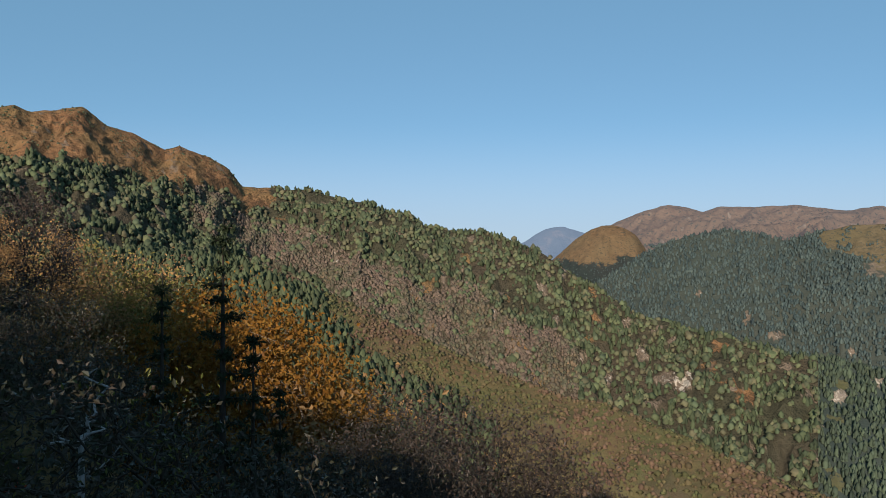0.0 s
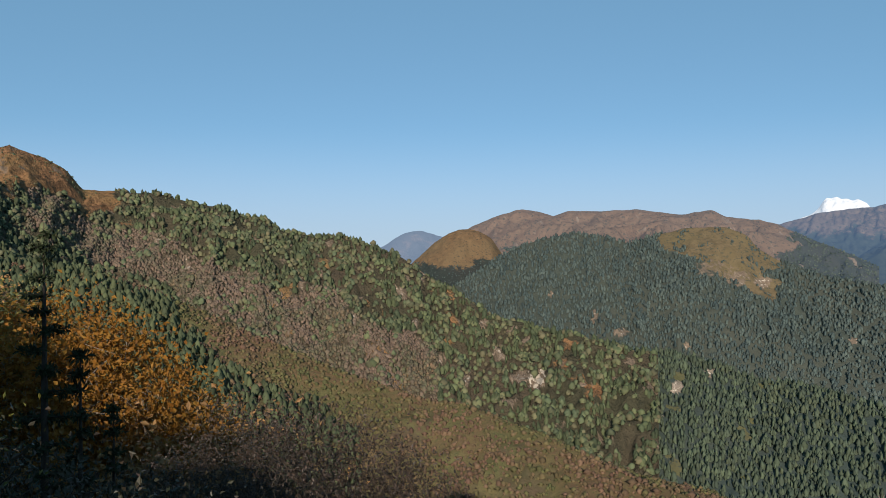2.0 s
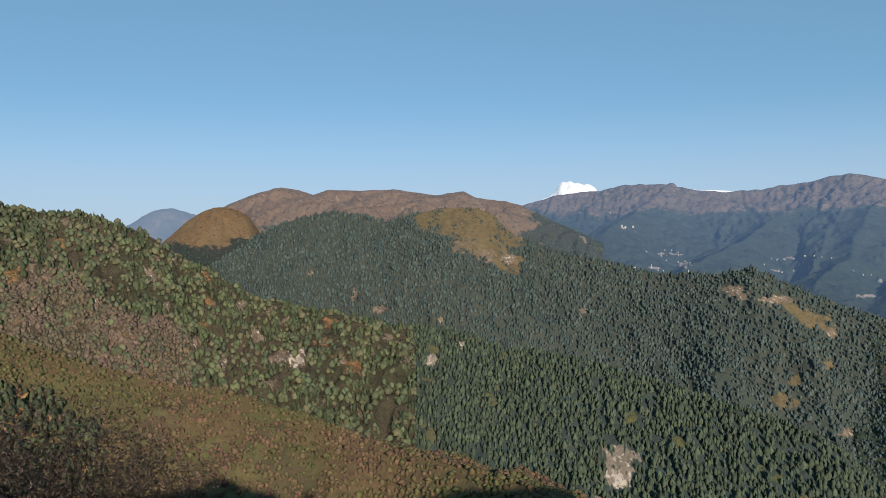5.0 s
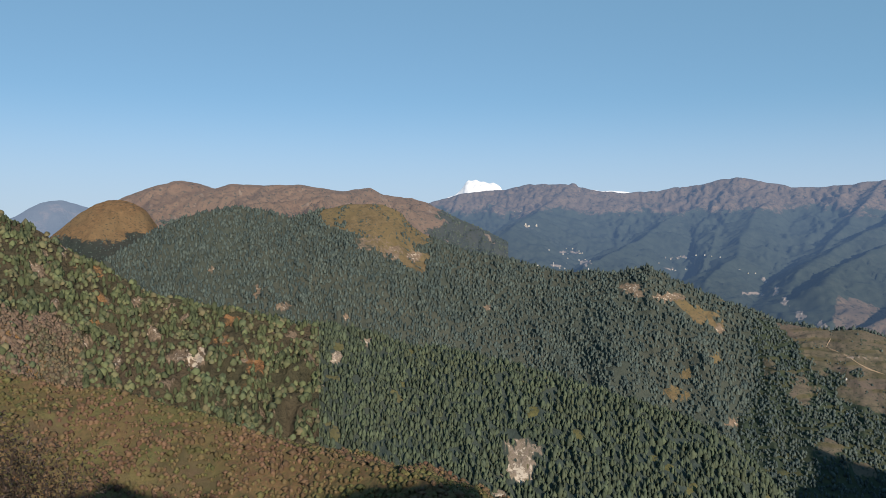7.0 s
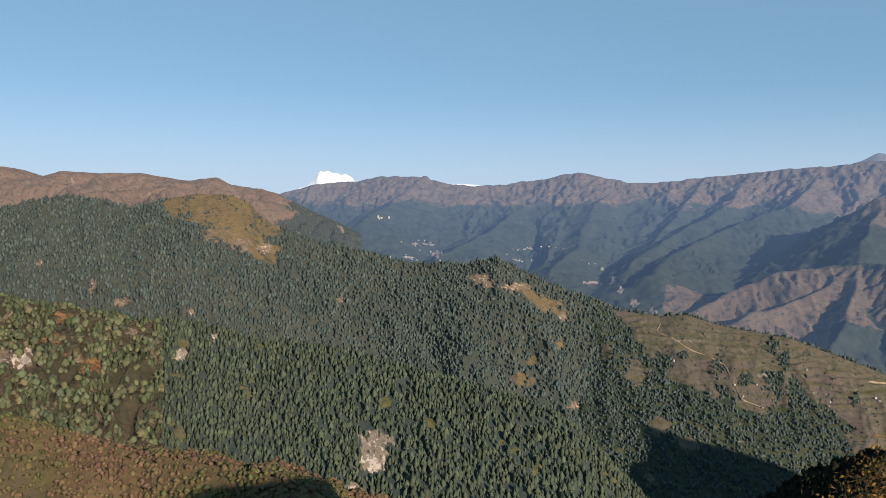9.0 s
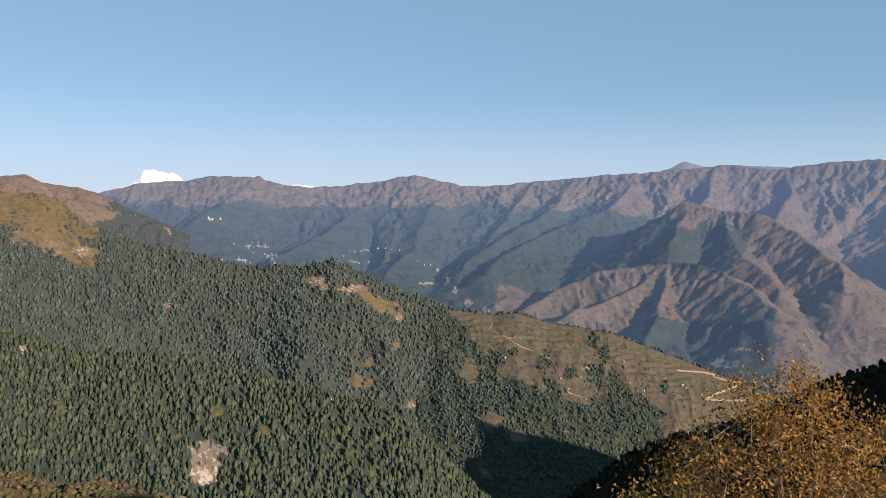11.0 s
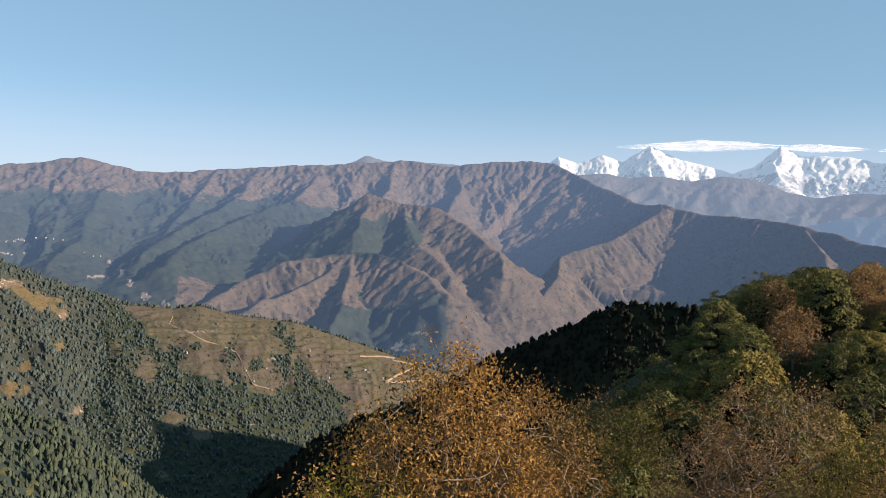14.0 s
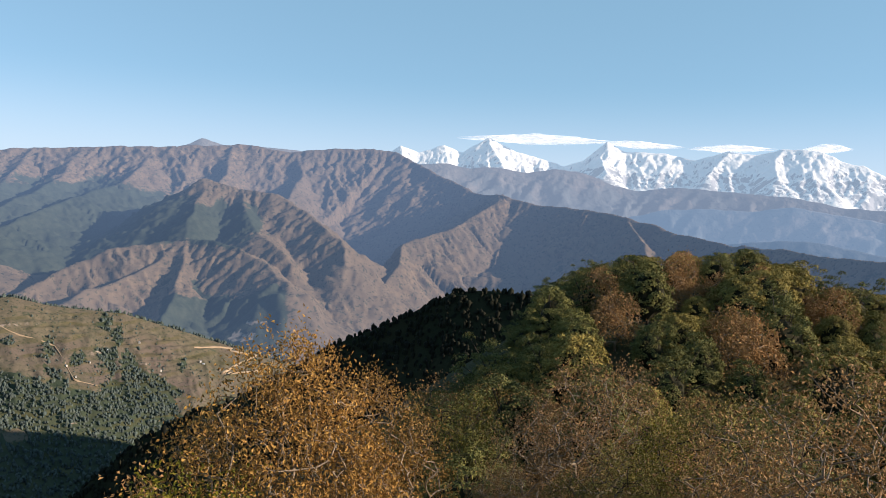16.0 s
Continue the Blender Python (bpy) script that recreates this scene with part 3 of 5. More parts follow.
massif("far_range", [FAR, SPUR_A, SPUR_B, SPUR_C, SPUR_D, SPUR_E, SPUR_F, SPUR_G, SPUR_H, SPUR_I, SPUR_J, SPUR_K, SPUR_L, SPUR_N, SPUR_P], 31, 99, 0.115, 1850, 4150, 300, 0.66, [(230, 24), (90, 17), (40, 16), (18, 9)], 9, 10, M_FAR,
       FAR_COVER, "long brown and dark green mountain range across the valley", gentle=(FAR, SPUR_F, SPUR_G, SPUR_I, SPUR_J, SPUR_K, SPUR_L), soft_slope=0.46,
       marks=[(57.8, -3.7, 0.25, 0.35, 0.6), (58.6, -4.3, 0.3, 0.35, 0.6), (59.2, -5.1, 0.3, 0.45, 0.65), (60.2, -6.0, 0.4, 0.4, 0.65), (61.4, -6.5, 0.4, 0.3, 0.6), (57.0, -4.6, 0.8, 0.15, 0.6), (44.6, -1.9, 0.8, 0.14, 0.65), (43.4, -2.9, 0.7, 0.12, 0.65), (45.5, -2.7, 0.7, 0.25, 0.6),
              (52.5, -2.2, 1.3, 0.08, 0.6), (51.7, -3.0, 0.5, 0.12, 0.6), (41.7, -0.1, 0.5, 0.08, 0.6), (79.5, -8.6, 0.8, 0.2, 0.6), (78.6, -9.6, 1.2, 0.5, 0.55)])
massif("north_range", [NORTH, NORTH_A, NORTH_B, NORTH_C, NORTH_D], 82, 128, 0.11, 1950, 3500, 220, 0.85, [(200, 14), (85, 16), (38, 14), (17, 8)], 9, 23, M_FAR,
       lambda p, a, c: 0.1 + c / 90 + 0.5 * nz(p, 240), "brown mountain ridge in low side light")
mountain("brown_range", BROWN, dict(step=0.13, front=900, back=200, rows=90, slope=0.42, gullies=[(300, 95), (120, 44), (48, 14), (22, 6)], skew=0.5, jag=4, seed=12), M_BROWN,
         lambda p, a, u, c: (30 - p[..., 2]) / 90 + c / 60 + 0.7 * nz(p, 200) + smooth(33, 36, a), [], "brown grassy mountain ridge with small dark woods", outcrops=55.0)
mountain("grass_knob", KNOB, dict(step=0.12, front=500, back=150, rows=60, slope=0.45, gullies=[(120, 18), (50, 8), (22, 3)], jag=1, seed=13), M_KNOB,
         lambda p, a, u, c: 0.1 + (-10 - p[..., 2]) / 40 + c / 30 + 0.6 * nz(p, 120), [], "rounded golden brown grassy hill top")
SHOULDER = lambda p, a, u: smooth(25.4, 26.4, a + nz(p, 70, 8)) * smooth(34.3, 33, a + 1.6 * nz(p, 70, 5)) * smooth(-0.5, 0.5, dip(p) - 1.0 + (a - 25.7) * 0.56 + 1.2 * nz(p, 60))
mountain("wooded_dome", DOME, dict(step=0.13, front=1050, back=150, rows=140, slope=0.5, gullies=[(330, 48), (140, 16), (60, 6)], skew=-0.35, jag=2.5, seed=14), M_DOME,
         lambda p, a, u, c: 1.0 - 0.9 * smooth(0.1, 0.3, nz(p, 80, 3)) * smooth(47, 52, a) * smooth(-9, -6, dip(p)) - 1.3 * SHOULDER(p, a, u) - 1.5 * spots(p, a, [(52.1, -11.8, 1.0, 0.45), (52.8, -10.4, 0.4, 0.5), (54.8, -9.2, 0.4, 0.4)], 6),
         [(33, -2.2, 0.7, 0.5), (29.6, -1.3, 1.2, 0.7, 0.55), (31.4, -1.9, 1.1, 0.8, 0.6), (23.3, -5.9, 0.6, 0.35), (21.5, -5, 0.2, 0.5), (49, -4.6, 1.0, 0.6), (51.5, -5.0, 1.4, 0.4), (55, -7.2, 0.4, 0.4), (38.5, -6.0, 0.4, 0.3), (56.3, -13.4, 0.9, 0.45), (18.4, -3.2, 0.3, 0.35), (21.6, -4.6, 0.25, 0.4), (28.0, -6.8, 0.3, 0.25)], "long dark wooded ridge with a grassy shoulder")
HEDGES = [(65.85, -10.2, 0.4, 1.0), (67.7, -10.8, 0.6, 0.5), (69.5, -8.4, 0.35, 0.6), (70.2, -9.6, 0.4, 0.8), (71.0, -11.4, 0.55, 1.3), (70.3, -14.0, 0.6, 1.2), (72.0, -14.2, 0.7, 0.5), (63.6, -9.6, 0.5, 0.3), (74.5, -11.6, 0.3, 0.6)]
MEADOWS = [(60.4, -11.0, 0.7, 0.9), (62.0, -14.6, 0.8, 0.5), (64.0, -15.6, 0.9, 0.4), (58.2, -9.6, 0.5, 0.7)]
TERRACE = [(55, 1725, -204), (57.1, 1722, -186), (58.7, 1719, -195), (62.0, 1713, -205), (63.7, 1710, -199), (66.2, 1706, -219), (70.5, 1699, -235), (74.6, 1692, -274), (77.9, 1687, -306), (84, 1677, -360), (88, 1670, -397)]
mountain("terraced_hill", TERRACE, dict(step=0.12, front=860, back=150, rows=210, slope=0.44, gullies=[(260, 16), (110, 9), (45, 4), (20, 1.5)], skew=-0.3, jag=1.0, seed=24), M_TERRACE,
         lambda p, a, u, c: 0.1 + c / 20 + 0.75 * nz(p, 70) + 1.2 * smooth(-9.5, -12.5, dip(p) + 0.22 * (a - 62) + 2.5 * nz(p, 120, 7)) + smooth(61, 57, a + 5 * nz(p, 100, 8)) + spots(p, a, HEDGES, 4) * 1.2 - spots(p, a, MEADOWS, 6) * 1.6,
         [(72.0, -11.4, 0.6, 0.14, 0.5), (69, -13.5, 1.3, 0.12, 0.5), (64, -8.5, 1.6, 0.12, 0.48), (68.9, -10.6, 0.7, 0.15, 0.5), (67.4, -15.1, 0.4, 0.15, 0.5), (73.5, -12.2, 0.7, 0.12, 0.5)], "terraced open hillside with fields, paths and clumps of trees", terrace=9.0)
mountain("west_mountain", WEST, dict(step=0.11, front=640, back=120, rows=140, slope=0.55, gullies=[(210, 18), (90, 15), (38, 10), (17, 4)], skew=0.35, jag=5, seed=15), M_WEST,
         lambda p, a, u, c: 1.0 + 0.7 * nz(p, 70) - 1.6 * smooth(-11, -15, a) * smooth(115, 60, u - 3.5 * np.clip(-a - 15, 0, 30) + 60 * nz(p, 90, 2)) - 0.35 * smooth(0.1, 0.3, nz(p, 60, 6)) * smooth(-14, -4, a),
         [(17.3, -9.4, 0.75, 0.9, 1.05), (16.1, -9.2, 1.0, 0.65), (-7.8, -0.8, 0.4, 0.4), (0.0, -2.2, 0.25, 0.7), (1.4, -1.4, 0.2, 0.5), (3.8, -4.9, 0.35, 0.6), (7.5, -2.9, 0.7, 0.5), (8.4, -5.1, 0.4, 0.4), (2.5, -3.4, 0.35, 0.6), (12.1, -9.5, 0.4, 0.7), (14.4, -7.5, 0.6, 0.7), (10.2, -7.8, 0.5, 0.5), (13.4, -5.3, 0.4, 0.5), (8.9, -1.7, 0.3, 0.5), (-4.5, -3.4, 0.3, 0.4), (-19.3, 5.8, 0.5, 0.8, 0.5), (-23.5, 3.7, 0.6, 0.7, 0.6), (-10, 1.0, 0.5, 0.4)], "mountain with brown grass summits and wooded lower slopes", outcrops=26.0)
mountain("conifer_spur", SPUR, dict(step=0.13, front=420, back=120, rows=110, slope=0.5, gullies=[(150, 16), (60, 6), (28, 3)], skew=-0.4, jag=1.5, seed=16), M_SPUR,
         lambda p, a, u, c: 1.0 - 0.9 * smooth(0.42, 0.56, nz(p, 40, 2)), [(40.9, -17.7, 1.3, 0.85, 0.95), (41.2, -16.4, 1.6, 1.2), (25.5, -11.5, 0.7, 0.9), (27.3, -9.6, 0.6, 0.5), (24, -13.2, 0.8, 0.5), (39.5, -19.2, 0.7, 0.4, 0.9), (29.5, -8.6, 0.5, 0.4)], "spur densely covered in dark green conifers")
mountain("heath_slope", SLOPE, dict(step=0.14, front=250, back=120, rows=100, slope=0.36, gullies=[(70, 9), (28, 4)], skew=0.4, jag=0.8, seed=17), M_SLOPE,
         lambda p, a, u, c: 0.25 + 0.9 * nz(p, 45) + 0.9 * smooth(0, 1.2, -8.0 - 0.62 * (a + 11) - dip(p) + 3 * nz(p, 50, 6)) * smooth(3, -2, a) + 1.1 * smooth(-9.5, -12.5, a + 4 * nz(p, 60, 3)), [], "hillside of autumn heath, grass and low bushes")

# the low ground, out to the horizon
ang = np.linspace(0, 2 * math.pi, 181)
rad = np.concatenate([np.linspace(5, 600, 12), np.linspace(700, 4950, 48)])[:, None]
low = np.stack([rad * np.sin(ang)[None], rad * np.cos(ang)[None], -560 + 25 * fbm(rad * np.sin(ang)[None] / 500, rad * np.cos(ang)[None] / 500, 3) - 60 * smooth(1200, 2500, rad)], -1)
sheet("ground", low, M_VALLEY, {"veg": 0.5 + 0 * low[..., 0], "rock": 0 * low[..., 0]}, "hazy valley floor with fields and woods", "ground")


def near_height(x, y):
    """The hill the viewer stands on: a bank rising to one side, unseen rises behind shaped to block the sun, a falling
    front and a saddle that runs out to a wooded spur.
    """
    z = -0.5 * np.clip(y - 2, 0, 15) - 0.75 * np.clip(y - 17, 0, None)
    z = z + 1.05 * np.clip(-x - 3, 0, 12.5) * smooth(7, 19, y) * smooth(75, 45, y)
    # unseen rise behind, stepped in height so its shadow covers only the near bank
    back = smooth(9, -1, x) * np.minimum(0.8 * np.clip(-y - 5, 0, None), 8.5 + 4.8 * smooth(-22.5, -20.5, x - 0.27 * (y + 26)) - 6.8 * smooth(-14.2, -12.8, x - 0.27 * (y + 26)))
    # unseen mound added to keep the saplings out of the sun
    back = back + 3.5 * smooth(-3.2, -4.7, x) * smooth(-22, -18, x) * smooth(0.6, -2.2, y) * smooth(-9, -5, y)
    ax, ay = math.sin(radians(112)), math.cos(radians(112))
    along, off = x * ax + y * ay, -(x * ay - y * ax)          # off: to the left of the spur's line
    crest = -10.5 * smooth(0, 18, along) - 4.5 * smooth(18, 45, along) + 8.0 * smooth(50, 112, along) - 0.5 * np.clip(along - 128, 0, None)
    spur = crest - 0.7 * np.clip(off - 9 + 6 * smooth(25, 5, along) - 4 * smooth(60, 90, along), 0, None) - 0.22 * np.clip(8 * smooth(20, 60, along) - 12 * smooth(60, 20, along) - off, 0, None)
    z = np.where(x > 0, z * smooth(6, 0, x) + np.maximum(spur, -140) * smooth(0, 6, x), z)
    return z + back + 0.25 * fbm(x / 6, y / 6, 3, 2) * smooth(2, 8, np.hypot(x, y))


ang = np.radians(np.linspace(-180, 180, 361))[None, :]
rad = (0.01 + 190 * np.linspace(0, 1, 120) ** 1.7)[:, None]
nx, ny = rad * np.sin(ang), rad * np.cos(ang)
near = np.stack([nx, ny, near_height(nx, ny)], -1)
# full cover on the spur's left flank: dark tones stand in for its shade
sheet("hill", near, M_NEAR, {"veg": 0.4 + nz(near, 8) + smooth(9, 13, -(nx * math.cos(radians(112)) - ny * math.sin(radians(112)))) * (nx > 10) + 0.5 * smooth(22, 40, np.hypot(nx, ny)), "rock": 0 * nx}, "brown grassy hillside ground under shrubs and trees", "ground")
EAST = [(56, 1150, -825), (60, 1120, -697), (63, 1090, -520), (67.6, 1060, -378), (71.8, 1040, -307), (75.6, 1020, -265), (77.5, 1015, -256), (82, 1015, -214), (85.5, 1010, -177), (89.7, 1000, -144), (93.8, 990, -104), (96.3, 980, -97), (100.5, 960, -100), (106, 930, -128)]
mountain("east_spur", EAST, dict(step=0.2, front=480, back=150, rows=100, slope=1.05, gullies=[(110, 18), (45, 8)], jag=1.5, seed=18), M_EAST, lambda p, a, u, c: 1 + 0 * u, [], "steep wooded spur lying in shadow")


# ---- woods ----
def round_tree():
    bm = bmesh.new()
    bmesh.ops.create_icosphere(bm, subdivisions=2, radius=0.5)
    v = np.array([x.co for x in bm.verts]) + (0, 0, 0.42)
    f = np.array([[x.index for x in p.verts] for p in bm.faces])
    bm.free()
    return v, f


def crown(sides, rings, cone, seed):
    """An uneven crown, widest low down; cone: how far it narrows to its top."""
    g = np.random.default_rng(seed)

    def shape():
        v, f = [], []
        for k in range(rings):
            z = k / rings
            r = 0.33 * (1 - cone * z) * (0.72 if k == 0 else 1.0 - 0.55 * (1 - cone) * z * z)
            for i in range(sides):
                a = (i + 0.5 * (k % 2)) * 6.283 / sides
                q = r * (1.22 if (i + k) % 2 else 0.84) * g.uniform(0.9, 1.1)
                v.append((q * math.cos(a), q * math.sin(a), 0.06 + 0.86 * z + 0.07 * g.normal()))
        v.append((0, 0, 0.86 + 0.14 * cone))
        for k in range(rings - 1):
            for i in range(sides):
                a, b, c, d = k * sides + i, k * sides + (i + 1) % sides, (k + 1) * sides + (i + 1) % sides, (k + 1) * sides + i
                f += [(a, b, c), (a, c, d)]
        top = (rings - 1) * sides
        f += [(top + i, top + (i + 1) % sides, len(v) - 1) for i in range(sides)]
        return np.array(v), np.array(f)

    return shape


def wood(name, source, count, size, shape, material, label, seed, keep=0.5, wide=1.0, mask=None):
    """Trees strewn over a mountain side wherever its cover is wood. size: least and greatest height."""
    pts, veg, rock = LAND[source]
    g = np.random.default_rng(seed)
    r0, r1 = 0, pts.shape[0]
    cell = np.linalg.norm(np.cross(pts[1:, :-1] - pts[:-1, :-1], pts[:-1, 1:] - pts[:-1, :-1]), axis=-1)[r0:r1 - 1]
    prob = (cell * ((veg[r0:r1 - 1, :-1] > keep) & (rock[r0:r1 - 1, :-1] < 0.35) & (mask(pts[:-1, :-1]) if mask else True))).ravel()
    pick = g.choice(prob.size, count, p=prob / prob.sum())
    i, j = pick // cell.shape[1] + r0, pick % cell.shape[1]
    fu, fv = g.random((2, count, 1))
    p = pts[i, j] * (1 - fu) * (1 - fv) + pts[i + 1, j] * fu * (1 - fv) + pts[i, j + 1] * (1 - fu) * fv + pts[i + 1, j + 1] * fu * fv
    tv, tf = shape()
    h = g.uniform(*size, (count, 1, 1)) * np.exp(g.normal(0, 0.12, (count, 1, 1)))
    turn = g.random(count) * 6.283
    c, s = np.cos(turn)[:, None], np.sin(turn)[:, None]
    w = wide * g.uniform(0.8, 1.25, (count, 1))
    v = np.stack([(tv[:, 0] * c - tv[:, 1] * s) * w, (tv[:, 0] * s + tv[:, 1] * c) * w, tv[:, 2] + 0 * c], -1)
    v = (v + g.normal(0, 0.035, v.shape)) * h + p[:, None, :] - (0, 0, 0.4)
    f = (tf[None] + np.arange(count)[:, None, None] * len(tv)).reshape(-1, 3)
    me = bpy.data.meshes.new(name)
    me.from_pydata(v.reshape(-1, 3), [], f)
    me.polygons.foreach_set("use_smooth", np.ones(len(f), bool))
    me.materials.append(material)
    me.attributes.new("tone", "FLOAT", "POINT").data.foreach_set("value", np.repeat(0.5 * g.random(count) + 0.5 * np.clip(0.5 + 1.5 * nz(p, 60, seed + 3), 0, 1), len(tv)).astype(np.float32))
    return tagged(new(name, me), label, "forest", kind="stuff")


def bearing_of(pts):
    return np.degrees(np.arctan2(pts[..., 0], pts[..., 1]))


def bare_band(pts):
    """Where the west mountain's wood stands bare and brown: a band that runs down across its face."""
    a = bearing_of(pts)
    off = np.abs(dip(pts) - 2.5 + (a + 17) * 0.45) + 1.6 * nz(pts, 60, 9)
    return (off < 1.2 + 0.07 * (a + 17)) & (a > -18) & (a < 10)


def fir_side(pts):
    """The lower side of the heath slope, where conifers take over."""
    line = np.interp(bearing_of(pts), [-34, -14.7, -10.2, -6.3, -3.4, 1.3, 4, 5], [10, -1.2, -3.2, -7.2, -9.5, -11.3, -13, -40])
    return dip(pts) + 2.2 * nz(pts, 40, 6) < line


wood("conifer_forest", "conifer_spur", 22000, (5, 9.5), crown(5, 3, 0.75, 1), M_CONIFER, "dense dark green conifer forest on a spur", 1, wide=0.95)
wood("dome_forest", "wooded_dome", 42000, (6, 11), crown(5, 2, 0.6, 2), M_DARKWOOD, "dark conifer forest on a long ridge", 2, wide=1.15)
wood("terrace_trees", "terraced_hill", 15000, (4, 8), crown(5, 2, 0.5, 3), M_DARKWOOD, "dark clumps of trees between terraced fields", 6, wide=1.3)
wood("field_trees", "terraced_hill", 2600, (1.5, 4.5), crown(5, 2, 0.2, 13), M_DARKWOOD, "scattered trees and hedges on terraced fields", 16, keep=-2, wide=1.5, mask=lambda p: nz(p, 35, 3) > 0.02)
wood("west_forest", "west_mountain", 13000, (4, 9), crown(6, 3, 0.15, 4), M_MIXED, "mixed green mountain forest", 3, wide=1.3, mask=lambda p: (~bare_band(p) | (nz(p, 35, 12) > 0.12)) & (nz(p, 26, 19) > -0.16))
wood("west_firs", "west_mountain", 7000, (5, 10), crown(6, 3, 0.7, 14), M_FIR, "dark firs in clumps on a mountain side", 33, wide=1.0, mask=lambda p: ~bare_band(p) & (nz(p, 42, 21) > 0.02))
wood("bare_forest", "west_mountain", 10000, (2.8, 5.5), crown(6, 2, 0.15, 5), M_BARE, "bare brown wood on a mountain side", 13, keep=-2, wide=1.4, mask=bare_band)
wood("summit_scrub", "west_mountain", 4000, (1.0, 3.0), crown(5, 2, 0.2, 6), M_MIXED, "dark scrub on brown mountain grass", 14, keep=-2, wide=1.9, mask=lambda p: (bearing_of(p) < -11) & (nz(p, 50, 4) > 0.05))
wood("shoulder_scrub", "wooded_dome", 700, (3, 7), crown(5, 2, 0.4, 18), M_DARKWOOD, "dark scrub and small trees on a grassy shoulder", 26, keep=-2, wide=1.3, mask=lambda p: (bearing_of(p) > 25.5) & (bearing_of(p) < 34.5) & (dip(p) > -3.6) & (nz(p, 45, 4) > 0.1))
wood("ridge_scrub", "brown_range", 9000, (3, 8), crown(5, 2, 0.2, 16), M_DARKWOOD, "dark scrub in the folds of a brown ridge", 24, keep=0.3, wide=1.6)
wood("knob_scrub", "grass_knob", 1500, (2, 5), crown(5, 2, 0.2, 17), M_DARKWOOD, "dark scrub below a grassy hill top", 25, keep=0.3, wide=1.6)
wood("heath", "heath_slope", 34000, (1.2, 3.4), crown(4, 2, 0.05, 7), M_HEATH, "low autumn bushes in brown and olive", 4, keep=-1, wide=1.8)
wood("heath_firs", "heath_slope", 6500, (5, 8.5), crown(6, 3, 0.7, 8), M_FIR, "green conifers on a heath slope", 7, keep=-2, wide=1.0, mask=fir_side)
wood("east_forest", "east_spur", 20000, (4.5, 10), crown(5, 2, 0.3, 9), M_SHADED_WOOD, "dark trees on a shaded spur", 5, wide=1.15)


def ground_at(source, bearing, down):
    """The place on a mountain side that is seen from the viewpoint at that bearing and dip."""
    pts = LAND[source][0]
    q = np.hypot(bearing_of(pts) - bearing, dip(pts) - down)
    q[:max(2, pts.shape[0] // 12) + 1] = 99
    return pts.reshape(-1, 3)[int(np.argmin(q))]


def plain_material(name, a, b, scale):
    n = Nodes(name, 0.85)
    return n.done(n.mix(n.ramp(n.noise(scale, 4), [(0.35, 0.0), (0.65, 1.0)]), a, b))


M_DIRT = plain_material("dirt_road", (0.32, 0.24, 0.165), (0.25, 0.185, 0.125), 0.1)
M_WALL = plain_material("white_plaster", (0.40, 0.385, 0.36), (0.30, 0.285, 0.26), 0.4)
M_ROOF = plain_material("tin_roof", (0.35, 0.38, 0.42), (0.22, 0.25, 0.30), 0.6)


def road(name, source, marks, width, label):
    """A strip laid over a mountain side along the given places."""
    at = [ground_at(source, a, d) for a, d in marks]
    line = []
    for p, q in zip(at, at[1:]):
        line += [p + (q - p) * k / 8 for k in range(8)]
    pts = LAND[source][0].reshape(-1, 3)
    line = np.array([np.array([p[0], p[1], pts[np.argmin((pts[:, 0] - p[0]) ** 2 + (pts[:, 1] - p[1]) ** 2), 2]]) for p in line])
    line[:, 2] = np.convolve(np.pad(line[:, 2], 2, mode="edge"), np.ones(5) / 5, "valid") + 1.2
    d = np.gradient(line[:, :2], axis=0)
    d /= np.linalg.norm(d, axis=1, keepdims=True) + 1e-9
    side = np.stack([-d[:, 1], d[:, 0], 0 * d[:, 0]], 1) * width / 2
    drop = np.array([0, 0, -3.0])
    sheet(name, np.stack([line - side * 1.4 + drop, line - side, line + side, line + side * 1.4 + drop]), M_DIRT, {}, label, "road")


road("road", "terraced_hill", [(75.3, -10.28), (76.7, -10.3), (78.0, -10.1), (77.6, -10.6), (79.7, -10.75), (78.1, -11.6), (77.2, -12.2), (80.3, -12.0)], 5.0, "pale dirt road zigzag on a terraced hillside")
road("path", "terraced_hill", [(62.0, -7.4), (61.7, -8.0), (63.7, -8.9), (66.3, -10.0), (67.5, -12.3), (69.2, -12.9)], 1.0, "pale footpath across a terraced hillside")


def mesh_part(name, v, f, material, parent=None, label="", smooth_faces=False):
    me = bpy.data.meshes.new(name)
    me.from_pydata(v, [], f)
    me.materials.append(material)
    if smooth_faces:
        me.polygons.foreach_set("use_smooth", np.ones(len(me.polygons), bool))
    ob = new(name, me)
    ob.parent = parent
    return tagged(ob, label)


